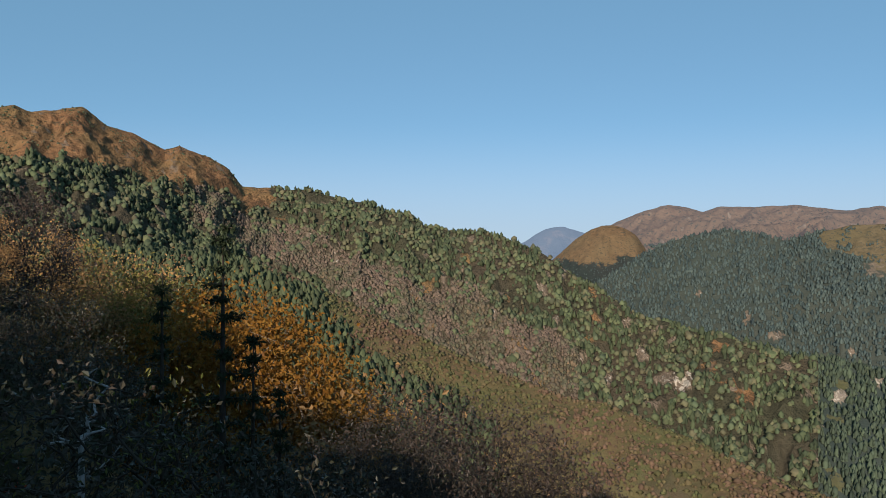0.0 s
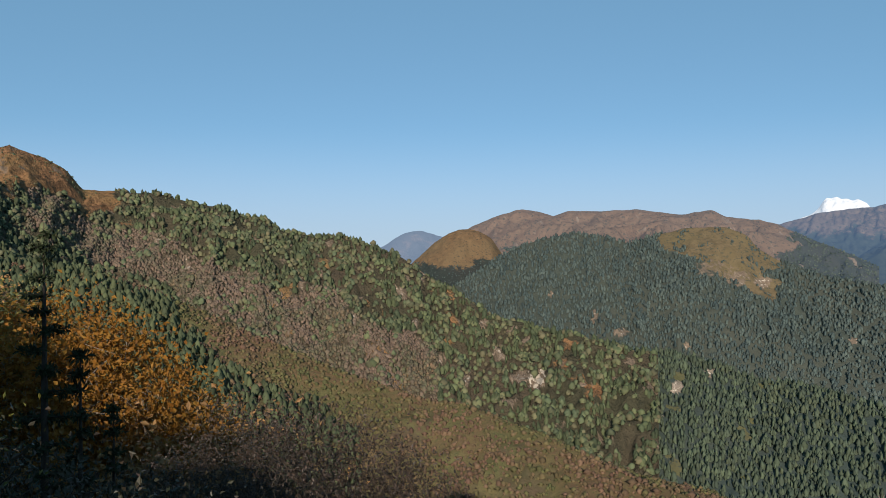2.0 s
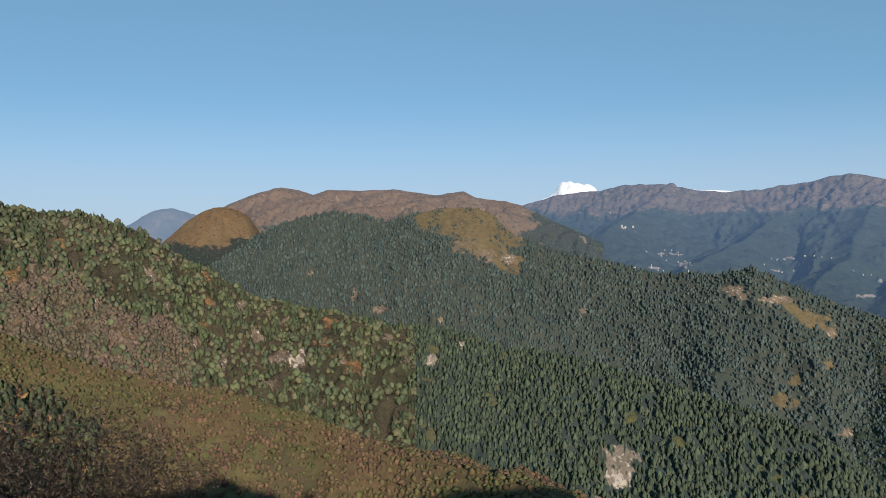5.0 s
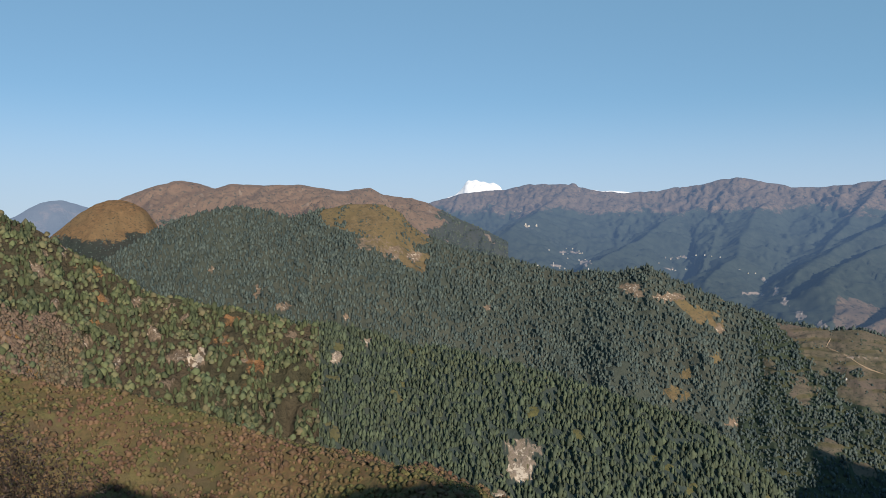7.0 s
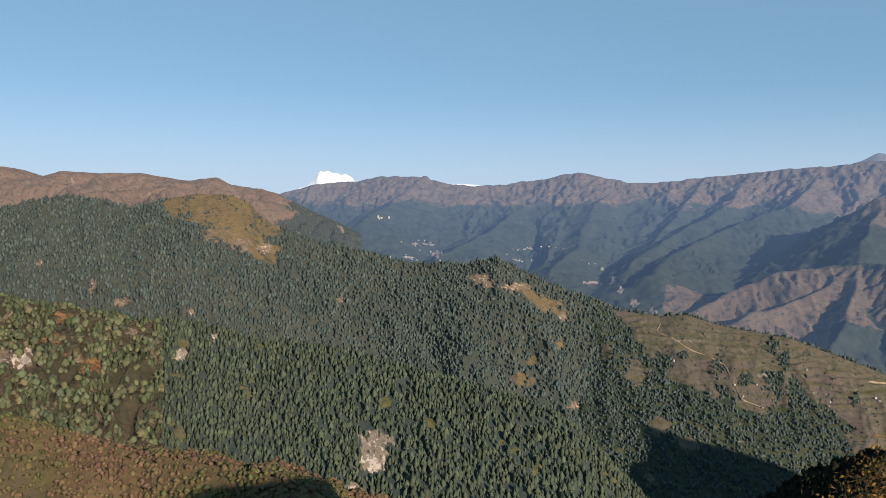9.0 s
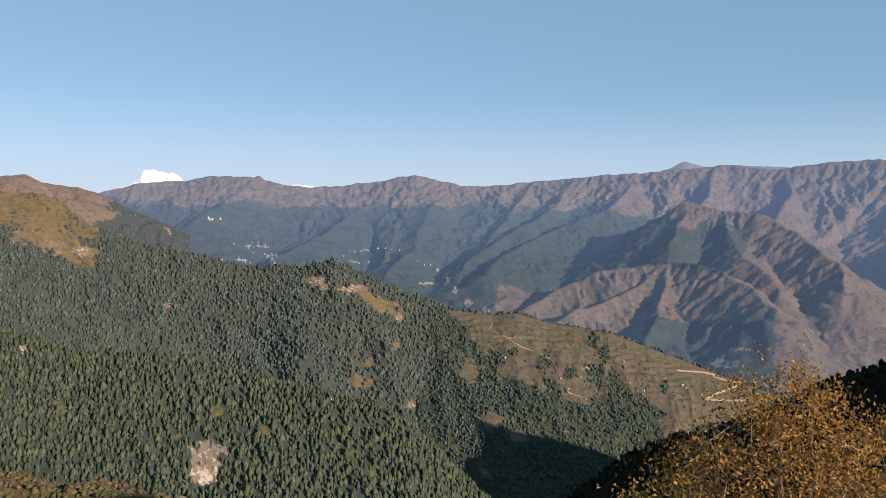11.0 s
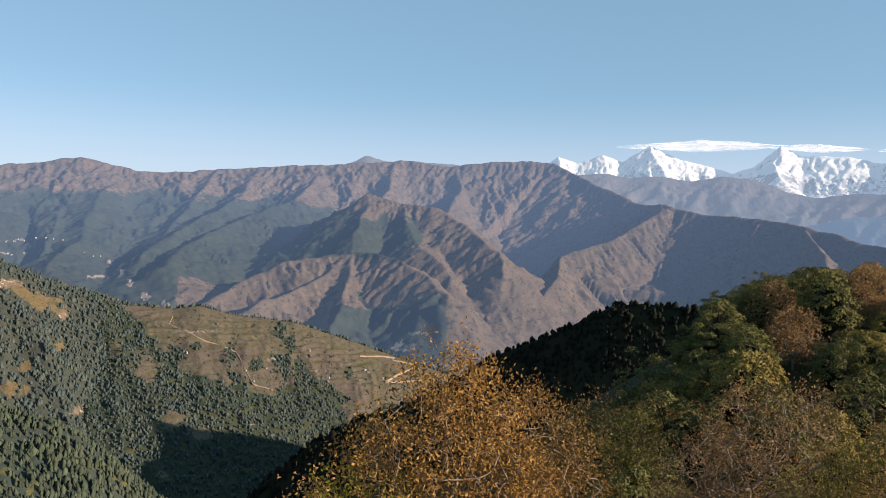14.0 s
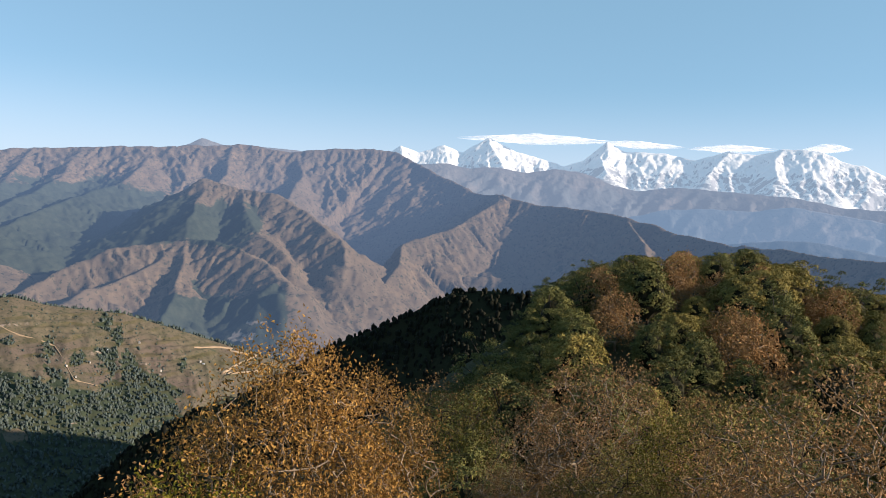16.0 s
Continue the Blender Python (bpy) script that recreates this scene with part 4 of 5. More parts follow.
def house(seed):
    g = np.random.default_rng(seed)
    w, d, h = g.uniform(7, 12), g.uniform(6, 8), g.uniform(4, 6)
    base = tagged(new("house"), "small white far off village house", "house", "village houses")
    x, y = w / 2, d / 2
    v = [(-x, -y, -3), (x, -y, -3), (x, y, -3), (-x, y, -3), (-x, -y, h), (x, -y, h), (x, y, h), (-x, y, h), (-x, 0, h + 2), (x, 0, h + 2)]
    mesh_part("wall", v, [(0, 1, 5, 4), (1, 2, 6, 9, 5), (2, 3, 7, 6), (3, 0, 4, 8, 7)], M_WALL, base)
    o = 0.6
    r = [(-x - o, -y - o, h - 0.4), (x + o, -y - o, h - 0.4), (x + o, 0, h + 2.2), (-x - o, 0, h + 2.2), (-x - o, y + o, h - 0.4), (x + o, y + o, h - 0.4)]
    mesh_part("roof", r, [(0, 1, 2, 3), (3, 2, 5, 4)], M_ROOF, base)
    return base


homes = [house(k) for k in range(4)]
g = np.random.default_rng(31)
count = 0
for source, a, d, wide, high, n in (("far_range", 41.7, -0.1, 0.5, 0.12, 5), ("far_range", 44.6, -1.9, 0.9, 0.3, 10), ("far_range", 43.8, -2.9, 0.6, 0.2, 8), ("far_range", 45.5, -2.7, 0.8, 0.4, 10), ("far_range", 52.5, -2.2, 0.8, 0.1, 5),
                              ("far_range", 54.1, -2.0, 0.5, 0.1, 3), ("far_range", 51.7, -3.0, 0.6, 0.2, 4), ("far_range", 41.0, 1.0, 0.4, 0.05, 3), ("far_range", 57.0, -3.0, 1.0, 0.5, 4), ("terraced_hill", 68.0, -11.5, 3.0, 1.0, 7), ("terraced_hill", 76.0, -11.5, 2.0, 0.6, 4)):
    for _ in range(n):
        p = ground_at(source, a + g.normal(0, wide), d + g.normal(0, high))
        m = pose(p[0], p[1], p[2] + 1.0, 0, 0, g.uniform(0, 360)) @ Matrix.Scale(0.5 if source == "far_range" else 0.4, 4)
        if count < 4:
            homes[count].matrix_world = pose(p[0], p[1], p[2] + 1.0, 0, 0, 20.0 * count)
        else:
            copy_thing(homes[count % 4], m)
        count += 1


# ---- trees near the viewer ----
def tube_mesh(segments, sides=5):
    """Tapered limbs from (start, end, radius, radius) as points and faces."""
    p0, p1 = np.array([s[0] for s in segments]), np.array([s[1] for s in segments])
    r0, r1 = np.array([s[2] for s in segments]), np.array([s[3] for s in segments])
    d = p1 - p0
    d /= np.linalg.norm(d, axis=1, keepdims=True) + 1e-9
    ref = np.where(np.abs(d[:, 2:3]) > 0.9, np.array([[1.0, 0, 0]]), np.array([[0, 0, 1.0]]))
    a = np.cross(d, ref)
    a /= np.linalg.norm(a, axis=1, keepdims=True)
    c = np.cross(d, a)
    t = np.arange(sides) * 2 * math.pi / sides
    ring = a[:, None, :] * np.cos(t)[None, :, None] + c[:, None, :] * np.sin(t)[None, :, None]
    v = np.concatenate([p0[:, None] + ring * r0[:, None, None], p1[:, None] + ring * r1[:, None, None]], 1).reshape(-1, 3)
    k = np.arange(sides)
    quad = np.stack([k, (k + 1) % sides, (k + 1) % sides + sides, k + sides], 1)
    f = (quad[None] + np.arange(len(segments))[:, None, None] * 2 * sides).reshape(-1, 4)
    return v, f


def leaf_mesh(where, facing, length, width, g, droop=0.0, loose=0.75):
    """One pointed leaf of four corners, folded on its rib, at each place."""
    n = len(where)
    up = g.normal(0, loose, (n, 3)) + facing
    up /= np.linalg.norm(up, axis=1, keepdims=True)
    d = np.cross(up, g.normal(0, 1, (n, 3)))
    d[:, 2] -= droop
    d /= np.linalg.norm(d, axis=1, keepdims=True) + 1e-9
    s = np.cross(d, up)
    s /= np.linalg.norm(s, axis=1, keepdims=True) + 1e-9
    size = g.uniform(0.6, 1.3, (n, 1))
    lift = up * (width * 0.3) * size
    v = np.stack([where, where + (d * length * 0.5 + s * width * 0.5) * size + lift, where + d * length * size, where + (d * length * 0.5 - s * width * 0.5) * size + lift], 1).reshape(-1, 3)
    return v, np.arange(4 * n).reshape(n, 4)


def skeleton_tree(g, height, trunk_h, reach, crown, count, thick, flat=0.0, lean=(0, 0), taper=0.0):
    """Limbs that branch out to points in a crown. reach: the crown's half width; crown: its half height. Returns segments, tips."""
    nodes = [np.array([lean[0] * k / 4, lean[1] * k / 4, trunk_h * k / 4]) for k in range(5)]
    up = [-1, 0, 1, 2, 3]
    q = g.normal(0, 1, (count, 3))
    q /= np.linalg.norm(q, axis=1, keepdims=True)
    q *= g.random((count, 1)) ** (1 / 2.4)
    q[:, :2] *= (1 - taper * 0.5 * (q[:, 2:] + 1)) 
    aims = q * (reach, reach, crown) + (lean[0], lean[1], height - crown)
    if flat:
        aims[:, 2] = np.maximum(aims[:, 2], trunk_h * flat)
    order = np.argsort(np.linalg.norm(aims - nodes[-1], axis=1))
    for aim in aims[order]:
        arr = np.array(nodes)
        gap = aim - arr
        cost = np.linalg.norm(gap, axis=1) + 0.7 * np.clip(-gap[:, 2], 0, None) + (np.arange(len(arr)) < 2) * 3
        j = int(np.argmin(cost))
        mid = arr[j] * 0.5 + aim * 0.5 + g.normal(0, 0.06, 3) * np.linalg.norm(gap[j])
        nodes += [mid, aim]
        up += [j, len(nodes) - 2]
    load = np.ones(len(nodes))
    for k in range(len(nodes) - 1, 0, -1):
        load[up[k]] += load[k]
    rad = thick * (load / load[0]) ** 0.5
    seg = [(nodes[up[k]], nodes[k], min(rad[up[k]], rad[k] * 1.6), rad[k]) for k in range(1, len(nodes))]
    child = set(up)
    tips = np.array([nodes[k] for k in range(5, len(nodes)) if load[k] < 6])
    return seg, tips, np.array(nodes)


def broadleaf(name, seed, height, trunk_h, reach, crown, count, thick, leaves, leaf, leaf_mat, bark, label, category="tree", spread=0.12, droop=0.2, flat=0.0, lean=(0, 0), group="", taper=0.0):
    """A tree of limbs, twigs and single leaves, standing at the origin."""
    g = np.random.default_rng(seed)
    base = tagged(new(name), label, category, group)
    seg, tips, nodes = skeleton_tree(g, height, trunk_h, reach, crown, count, thick, flat, lean, taper)
    twigs = []
    for t in tips:
        for _ in range(2):
            d = g.normal(0, 1, 3) + (t - (0, 0, height - crown)) * 0.35
            twigs.append((t, t + d / (np.linalg.norm(d) + 1e-6) * spread * g.uniform(1, 2.2), thick * 0.035, thick * 0.015))
    v, f = tube_mesh(seg, 4 if height < 3 else 5)
    mesh_part("trunk", v, f, bark, base, smooth_faces=True)
    v, f = tube_mesh(twigs, 3)
    tagged(mesh_part("twig_work", v, f, bark, base), kind="stuff")
    ends = np.array([t[1] for t in twigs])
    if leaves:
        at = ends[g.integers(0, len(ends), leaves)] + g.normal(0, spread, (leaves, 3))
        v, f = leaf_mesh(at, (at - (0, 0, height - crown)) * 0.15, leaf[0], leaf[1], g, droop)
        tagged(mesh_part("crown", v, f, leaf_mat, base), kind="stuff")
    return base


def dense_tree(name, seed, height, reach, pads, leaves, leaf, leaf_mat, core_mat, bark, label, group=""):
    """A closed evergreen crown: many small leafy pads over a core coloured dark as shade in the gaps, and a short
    forked trunk.
    """
    g = np.random.default_rng(seed)
    base = tagged(new(name), label, "tree", group)
    deep = height * 0.46
    mid = np.array([0, 0, height - deep])
    seg = [(np.array([0, 0, -0.8]), np.array([0.1, 0, height * 0.4]), 0.17, 0.13)]
    swell = [(g.normal(0, 1, 3), g.uniform(0.12, 0.26)) for _ in range(6)]
    where, face = [], []
    for k in range(pads):
        up = 1 - 1.55 * (k + g.random()) / pads
        a = k * 2.399 + g.normal(0, 0.25)
        d = np.array([math.sqrt(max(0, 1 - up * up)) * math.cos(a), math.sqrt(max(0, 1 - up * up)) * math.sin(a), up])
        lump = 1 + sum(w * max(0.0, float(d @ q)) ** 3 * 0.3 for q, w in swell) - 0.12 + g.normal(0, 0.07)
        c = mid + d * (reach * 0.86, reach * 0.86, deep * 0.9) * lump
        size = reach * g.uniform(0.17, 0.30)
        if k % 3 == 0:
            seg.append((np.array([0.1, 0, height * 0.38]), c - d * size * 0.5, 0.08, 0.025))
        n = leaves // pads
        e = g.normal(0, 1, (n, 3))
        e[:, 2] = np.abs(e[:, 2]) * 0.9 - 0.25
        e /= np.linalg.norm(e, axis=1, keepdims=True)
        where.append(c + e * size * g.uniform(0.75, 1.1, (n, 1)) * (1, 1, 0.62))
        face.append(e * 1.6 + d * 0.8 + (0, 0, 0.5))
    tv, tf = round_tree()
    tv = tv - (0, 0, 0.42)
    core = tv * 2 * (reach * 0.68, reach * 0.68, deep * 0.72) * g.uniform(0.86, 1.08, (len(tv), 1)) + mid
    v, f = tube_mesh(seg, 6)
    mesh_part("trunk", v, f, bark, base, smooth_faces=True)
    v, f = leaf_mesh(np.concatenate(where), np.concatenate(face), leaf[0], leaf[1], g, 0.0, 0.5)
    mesh_part("crown", v, f, leaf_mat, base)
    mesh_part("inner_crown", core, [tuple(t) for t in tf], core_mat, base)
    return base


def fir(name, seed, height, reach, gap, material, bark, label, bare=0.0, group=""):
    """A slender fir: a straight stem with whorls of drooping, needled boughs."""
    g = np.random.default_rng(seed)
    base = tagged(new(name), label, "tree", group)
    seg = [((0, 0, -0.5), (0, 0, height * 0.6), 0.02 * height * 0.45, 0.008 * height), ((0, 0, height * 0.6), (0.01, 0, height), 0.008 * height, 0.004)]
    at, face = [], []
    z = height * (0.12 + bare)
    while z < height * 0.985:
        k = (height - z) / height
        turn = g.random() * 6.283
        for i in range(int(g.integers(2, 5))):
            a = turn + i * 1.15 + g.normal(0, 0.2)
            ln = reach * (0.22 + 0.78 * min(1, k * 1.6)) * g.uniform(0.4, 1.3)
            d = np.array([math.cos(a), math.sin(a), 0.05 - 0.15 * k])
            p, e = np.array([0, 0, z]), np.array([0, 0, z]) + d * ln
            seg.append((p, e, 0.012, 0.004))
            n = int(20 + 190 * ln)
            t = g.random(n) ** 0.6
            at.append(p + (e - p) * t[:, None] + (0, 0, -0.22 * ln) * (t * (1 - t))[:, None] * 2 + g.normal(0, 1, (n, 3)) * (0.03, 0.03, 0.012))
            face.append(np.repeat(d[None] * 0.8 + (0, 0, 0.4), n, 0))
        z += gap * g.uniform(0.7, 1.3) * (0.5 + k)
    v, f = tube_mesh([(np.array(a, float), np.array(b, float), c, d) for a, b, c, d in seg], 5)
    mesh_part("trunk", v, f, bark, base, smooth_faces=True)
    v, f = leaf_mesh(np.concatenate(at), np.concatenate(face), 0.08, 0.026, g)
    mesh_part("needles", v, f, material, base)
    return base


def bark_material(name, a, b):
    n = Nodes(name, 0.85)
    fac = n.noise(14, 5, 0.65, (1, 1, 0.3))
    n.bump(fac, 0.6, 0.02)
    return n.done(n.mix(n.ramp(fac, [(0.35, 0.0), (0.65, 1.0)]), a, b))


BARK_DARK = bark_material("dark_bark", (0.05, 0.04, 0.03), (0.025, 0.02, 0.017))
BARK_PALE = bark_material("pale_bark", (0.24, 0.19, 0.14), (0.14, 0.105, 0.078))
BARK_GREY = bark_material("weathered_wood", (0.32, 0.31, 0.30), (0.18, 0.17, 0.165))
L_GOLD = foliage("golden_autumn_leaves", ((0.323, 0.184, 0.055), (0.237, 0.131, 0.040), (0.408, 0.252, 0.075), (0.142, 0.079, 0.030), (0.285, 0.162, 0.050)), 0.55, 0.3)
L_ORANGE = foliage("orange_autumn_leaves", ((0.314, 0.144, 0.024), (0.254, 0.109, 0.020), (0.359, 0.189, 0.037), (0.194, 0.086, 0.024)), 0.55, 0.35)
L_BROWN = foliage("brown_autumn_leaves", ((0.289, 0.172, 0.078), (0.230, 0.135, 0.062), (0.340, 0.205, 0.086), (0.187, 0.111, 0.055)), 0.6, 0.15)
L_OLIVE = foliage("olive_evergreen_leaves", ((0.162, 0.143, 0.044), (0.203, 0.169, 0.052), (0.243, 0.195, 0.060), (0.135, 0.124, 0.039)), 0.65, 0.0, 0.08)
# green leaves darkened in colour to deepen the shade on the bank
L_DARK = foliage("shade_darkened_leaves", ((0.022, 0.026, 0.014), (0.032, 0.034, 0.02), (0.044, 0.038, 0.024), (0.05, 0.032, 0.024)), 0.5, 0.15, 0.3)
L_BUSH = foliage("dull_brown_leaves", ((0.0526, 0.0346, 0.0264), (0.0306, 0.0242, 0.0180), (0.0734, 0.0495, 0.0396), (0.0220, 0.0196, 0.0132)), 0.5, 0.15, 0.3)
L_LIME = foliage("yellow_green_leaves", ((0.136, 0.139, 0.020), (0.187, 0.164, 0.023), (0.093, 0.107, 0.020), (0.230, 0.180, 0.023)), 0.5, 0.35)
L_RED = foliage("red_leaves", ((0.28, 0.05, 0.02), (0.20, 0.04, 0.02), (0.34, 0.10, 0.03)), 0.5, 0.3)
L_DARKG = foliage("dark_evergreen_leaves", ((0.088, 0.097, 0.036), (0.115, 0.119, 0.042), (0.149, 0.142, 0.049)), 0.65, 0.0, 0.08)
L_LIME2 = foliage("bright_green_leaves", ((0.076, 0.082, 0.017), (0.102, 0.102, 0.022), (0.064, 0.070, 0.016), (0.128, 0.107, 0.023)), 0.5, 0.1)
L_RUST = foliage("rust_leaves", ((0.27, 0.15, 0.065), (0.21, 0.12, 0.052), (0.32, 0.19, 0.075), (0.16, 0.095, 0.045)), 0.6, 0.15)
# near-black core colour: painted shade between the leaf pads
L_CORE = foliage("crown_gap_shade", ((0.016, 0.017, 0.01), (0.022, 0.022, 0.012)), 0.9)
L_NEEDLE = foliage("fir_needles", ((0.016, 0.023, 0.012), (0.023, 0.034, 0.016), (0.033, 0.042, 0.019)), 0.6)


def at_bearing(bearing, dist, sink=0.15, turn=0.0, scale=1.0, z=None):
    x, y = dist * math.sin(radians(bearing)), dist * math.cos(radians(bearing))
    z = float(near_height(np.array(x), np.array(y))) - sink if z is None else z
    return pose(x, y, z, 0, 0, turn) @ Matrix.Scale(scale, 4)


def put(ob, bearing, dist, top_dip=None, turn=0.0, scale=1.0, height=None):
    """Stands a tree on the hill; with top_dip its height is scaled so that its top is seen under that angle from the viewpoint."""
    m = at_bearing(bearing, dist, turn=turn)
    if top_dip is not None:
        scale = (EYE + dist * math.tan(radians(top_dip)) - m.translation.z) / height
    ob.matrix_world = m @ Matrix.Scale(scale, 4)
    return scale


gold = broadleaf("autumn_tree", 41, 9.0, 2.2, 4.3, 3.7, 800, 0.15, 23000, (0.10, 0.052), L_GOLD, BARK_PALE, "tall golden brown autumn tree with fine pale twigs", spread=0.19, droop=0.5, taper=0.6)
put(gold, 83.2, 22, -9.0, 30, 1, 9.0)
put(broadleaf("autumn_tree", 47, 8.0, 2.0, 2.9, 3.3, 420, 0.12, 9500, (0.10, 0.052), L_GOLD, BARK_PALE, "golden brown autumn tree with leafy upright twigs", spread=0.2, droop=0.4, taper=0.5), 89.8, 23.5, -11.6, 70, 1, 8.0)
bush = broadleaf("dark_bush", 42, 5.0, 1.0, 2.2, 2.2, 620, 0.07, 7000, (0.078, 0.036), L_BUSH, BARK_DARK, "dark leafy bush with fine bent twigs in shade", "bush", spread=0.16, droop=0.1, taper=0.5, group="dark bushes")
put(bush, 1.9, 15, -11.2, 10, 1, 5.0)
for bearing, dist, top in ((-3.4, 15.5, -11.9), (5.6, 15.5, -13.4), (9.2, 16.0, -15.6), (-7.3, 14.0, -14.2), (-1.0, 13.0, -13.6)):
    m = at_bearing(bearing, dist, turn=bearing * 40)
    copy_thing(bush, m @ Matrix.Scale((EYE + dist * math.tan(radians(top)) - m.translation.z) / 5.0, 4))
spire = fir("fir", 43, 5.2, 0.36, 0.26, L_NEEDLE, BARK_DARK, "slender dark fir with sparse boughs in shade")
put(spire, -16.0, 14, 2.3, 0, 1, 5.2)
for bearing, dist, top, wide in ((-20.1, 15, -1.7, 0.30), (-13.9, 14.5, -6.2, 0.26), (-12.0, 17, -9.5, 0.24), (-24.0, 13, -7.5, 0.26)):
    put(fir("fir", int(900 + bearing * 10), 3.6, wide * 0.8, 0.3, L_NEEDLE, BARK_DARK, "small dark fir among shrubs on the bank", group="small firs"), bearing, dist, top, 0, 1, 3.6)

# lit autumn trees on the bank
for k, (bearing, dist, top, mat, reach, label) in enumerate((
        (-17.2, 36, -3.2, L_ORANGE, 1.9, "orange autumn tree in full sun"), (-14.2, 35, -4.6, L_ORANGE, 2.0, "orange autumn tree in full sun"),
        (-11.6, 34, -6.4, L_ORANGE, 1.9, "orange autumn tree in full sun"), (-9.8, 36, -8.9, L_GOLD, 1.6, "golden autumn tree with pale limbs"),
        (-29.8, 30, 4.0, L_BUSH, 2.4, "dull brown tree on the bank"), (-27.2, 36, 0.8, L_BROWN, 2.2, "reddish brown autumn tree on the bank"),
        (-24.8, 40, -0.2, L_OLIVE, 2.4, "olive green tree on the bank"), (-22.4, 42, -1.2, L_BROWN, 2.3, "brown autumn tree on the bank"),
        (-20.2, 40, -2.4, L_OLIVE, 2.2, "olive green tree on the bank"), (-31.5, 24, 2.5, L_BROWN, 2.2, "reddish brown autumn tree on the bank"))):
    put(broadleaf("bank_tree", 60 + k, 5.5, 1.2, reach, 2.4, 240, 0.09, 12000, (0.095, 0.06), mat, BARK_PALE if k < 4 else BARK_DARK, label, spread=0.2, droop=0.3, group="trees on the bank"), bearing, dist, top, k * 40, 1, 5.5)
put(broadleaf("dead_tree", 81, 3.4, 2.2, 0.5, 1.2, 22, 0.04, 0, (0.1, 0.1), L_DARK, BARK_GREY, "bare grey dead tree stem with broken limbs", spread=0.2), -25.2, 12, -5.2, 0, 1, 3.4)

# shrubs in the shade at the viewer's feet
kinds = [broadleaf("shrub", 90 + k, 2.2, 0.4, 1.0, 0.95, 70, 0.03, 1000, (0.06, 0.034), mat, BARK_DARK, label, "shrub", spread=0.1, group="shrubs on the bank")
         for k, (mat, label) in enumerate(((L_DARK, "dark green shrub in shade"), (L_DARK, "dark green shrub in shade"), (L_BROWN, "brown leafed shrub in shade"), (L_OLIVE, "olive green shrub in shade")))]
g = np.random.default_rng(5)
first = [True] * len(kinds)
for k in range(170):
    bearing, dist = g.uniform(-35, -4), g.uniform(8, 24)
    limit = np.interp(bearing, [-35, -28, -22, -15, -9, -4], [-1.5, -2.5, -5, -9.5, -14.5, -16.5])
    top = limit - abs(g.normal(0, 2.5)) - 0.25 * max(0, 14 - dist)
    m = at_bearing(bearing, dist, turn=g.uniform(0, 360))
    scale = (EYE + dist * math.tan(radians(top)) - m.translation.z) / 2.2
    if not 0.35 < scale < 1.5:
        continue
    i = int(g.choice(4, p=[0.54, 0.43, 0.02, 0.01]))
    m = m @ Matrix.Scale(scale, 4)
    if first[i] is True:
        first[i] = m
    else:
        copy_thing(kinds[i], m)
for ob, m in zip(kinds, first):
    ob.matrix_world = m if m is not True else at_bearing(108, 30, 0.2)
for bearing, dist, top, mat, name in ((-22.0, 7, -7.2, L_LIME2, "yellow green sapling in shade"), (-19.0, 7.5, -9.3, L_LIME2, "yellow green sapling in shade"), (-29.5, 6.5, -10.5, L_LIME2, "yellow green sapling in shade"), (-29.6, 5, -15.5, L_RED, "red leafed shrub in shade")):
    put(broadleaf("sapling", int(300 - bearing * 10), 2.0, 0.9, 0.32, 0.75, 30, 0.016, 260, (0.036, 0.014), mat, BARK_DARK, name, "shrub", spread=0.08, droop=-0.3, group="saplings"), bearing, dist, top, 0, 1, 2.0)
for bearing, dist, top in ((-11.4, 33, -11.0), (-9.6, 34, -10.6), (-7.6, 34, -12.4), (-6.0, 35, -13.2), (-10.4, 30, -12.8), (-8.6, 28, -13.8), (-7.0, 29, -14.4), (-4.8, 33, -14.2), (-9.6, 26, -15.4)):
    put(broadleaf("twiggy_shrub", int(400 - bearing * 10), 3.0, 0.5, 1.5, 1.3, 260, 0.05, 3000, (0.08, 0.04), L_BROWN, BARK_PALE, "pale twiggy shrub losing its leaves", "shrub", spread=0.16, group="twiggy shrubs"), bearing, dist, top, 0, 1, 3.0)

# the wooded spur
protos = []
for k, (mat, label) in enumerate(((L_OLIVE, "olive green rounded evergreen tree"), (L_OLIVE, "broad olive green evergreen tree"), (L_DARKG, "dark green rounded evergreen tree"), (L_DARKG, "dark green domed evergreen tree"), (L_LIME2, "yellowish green rounded tree"))):
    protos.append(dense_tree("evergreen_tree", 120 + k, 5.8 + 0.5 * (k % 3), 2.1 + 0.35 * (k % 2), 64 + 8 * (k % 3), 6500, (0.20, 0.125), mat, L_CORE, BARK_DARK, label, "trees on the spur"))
for k, (mat, label) in enumerate(((L_BROWN, "brown autumn tree with thin leaves"), (L_RUST, "rust brown autumn tree"))):
    protos.append(broadleaf("autumn_tree", 130 + k, 5.2, 0.9, 2.3, 2.2, 150, 0.10, 2600, (0.22, 0.12), mat, BARK_PALE, label, spread=0.22, group="trees on the spur"))
TALL = [5.8, 6.3, 6.8, 5.8, 6.3, 5.2, 5.2]
SKYLINE = ([92, 93, 97, 98.1, 99.4, 100.7, 101.5, 102.5, 104.5, 106.5, 110, 113.4, 116.6, 118.5, 119.2, 120.5, 123, 128], [-15.5, -14, -11.5, -10, -8.4, -6.9, -5.4, -4.4, -3.8, -3.05, -2.3, -2.3, -1.6, -2.6, -3.5, -3.8, -3.2, -3])
g = np.random.default_rng(8)
first = [True] * len(protos)
spots_taken = []
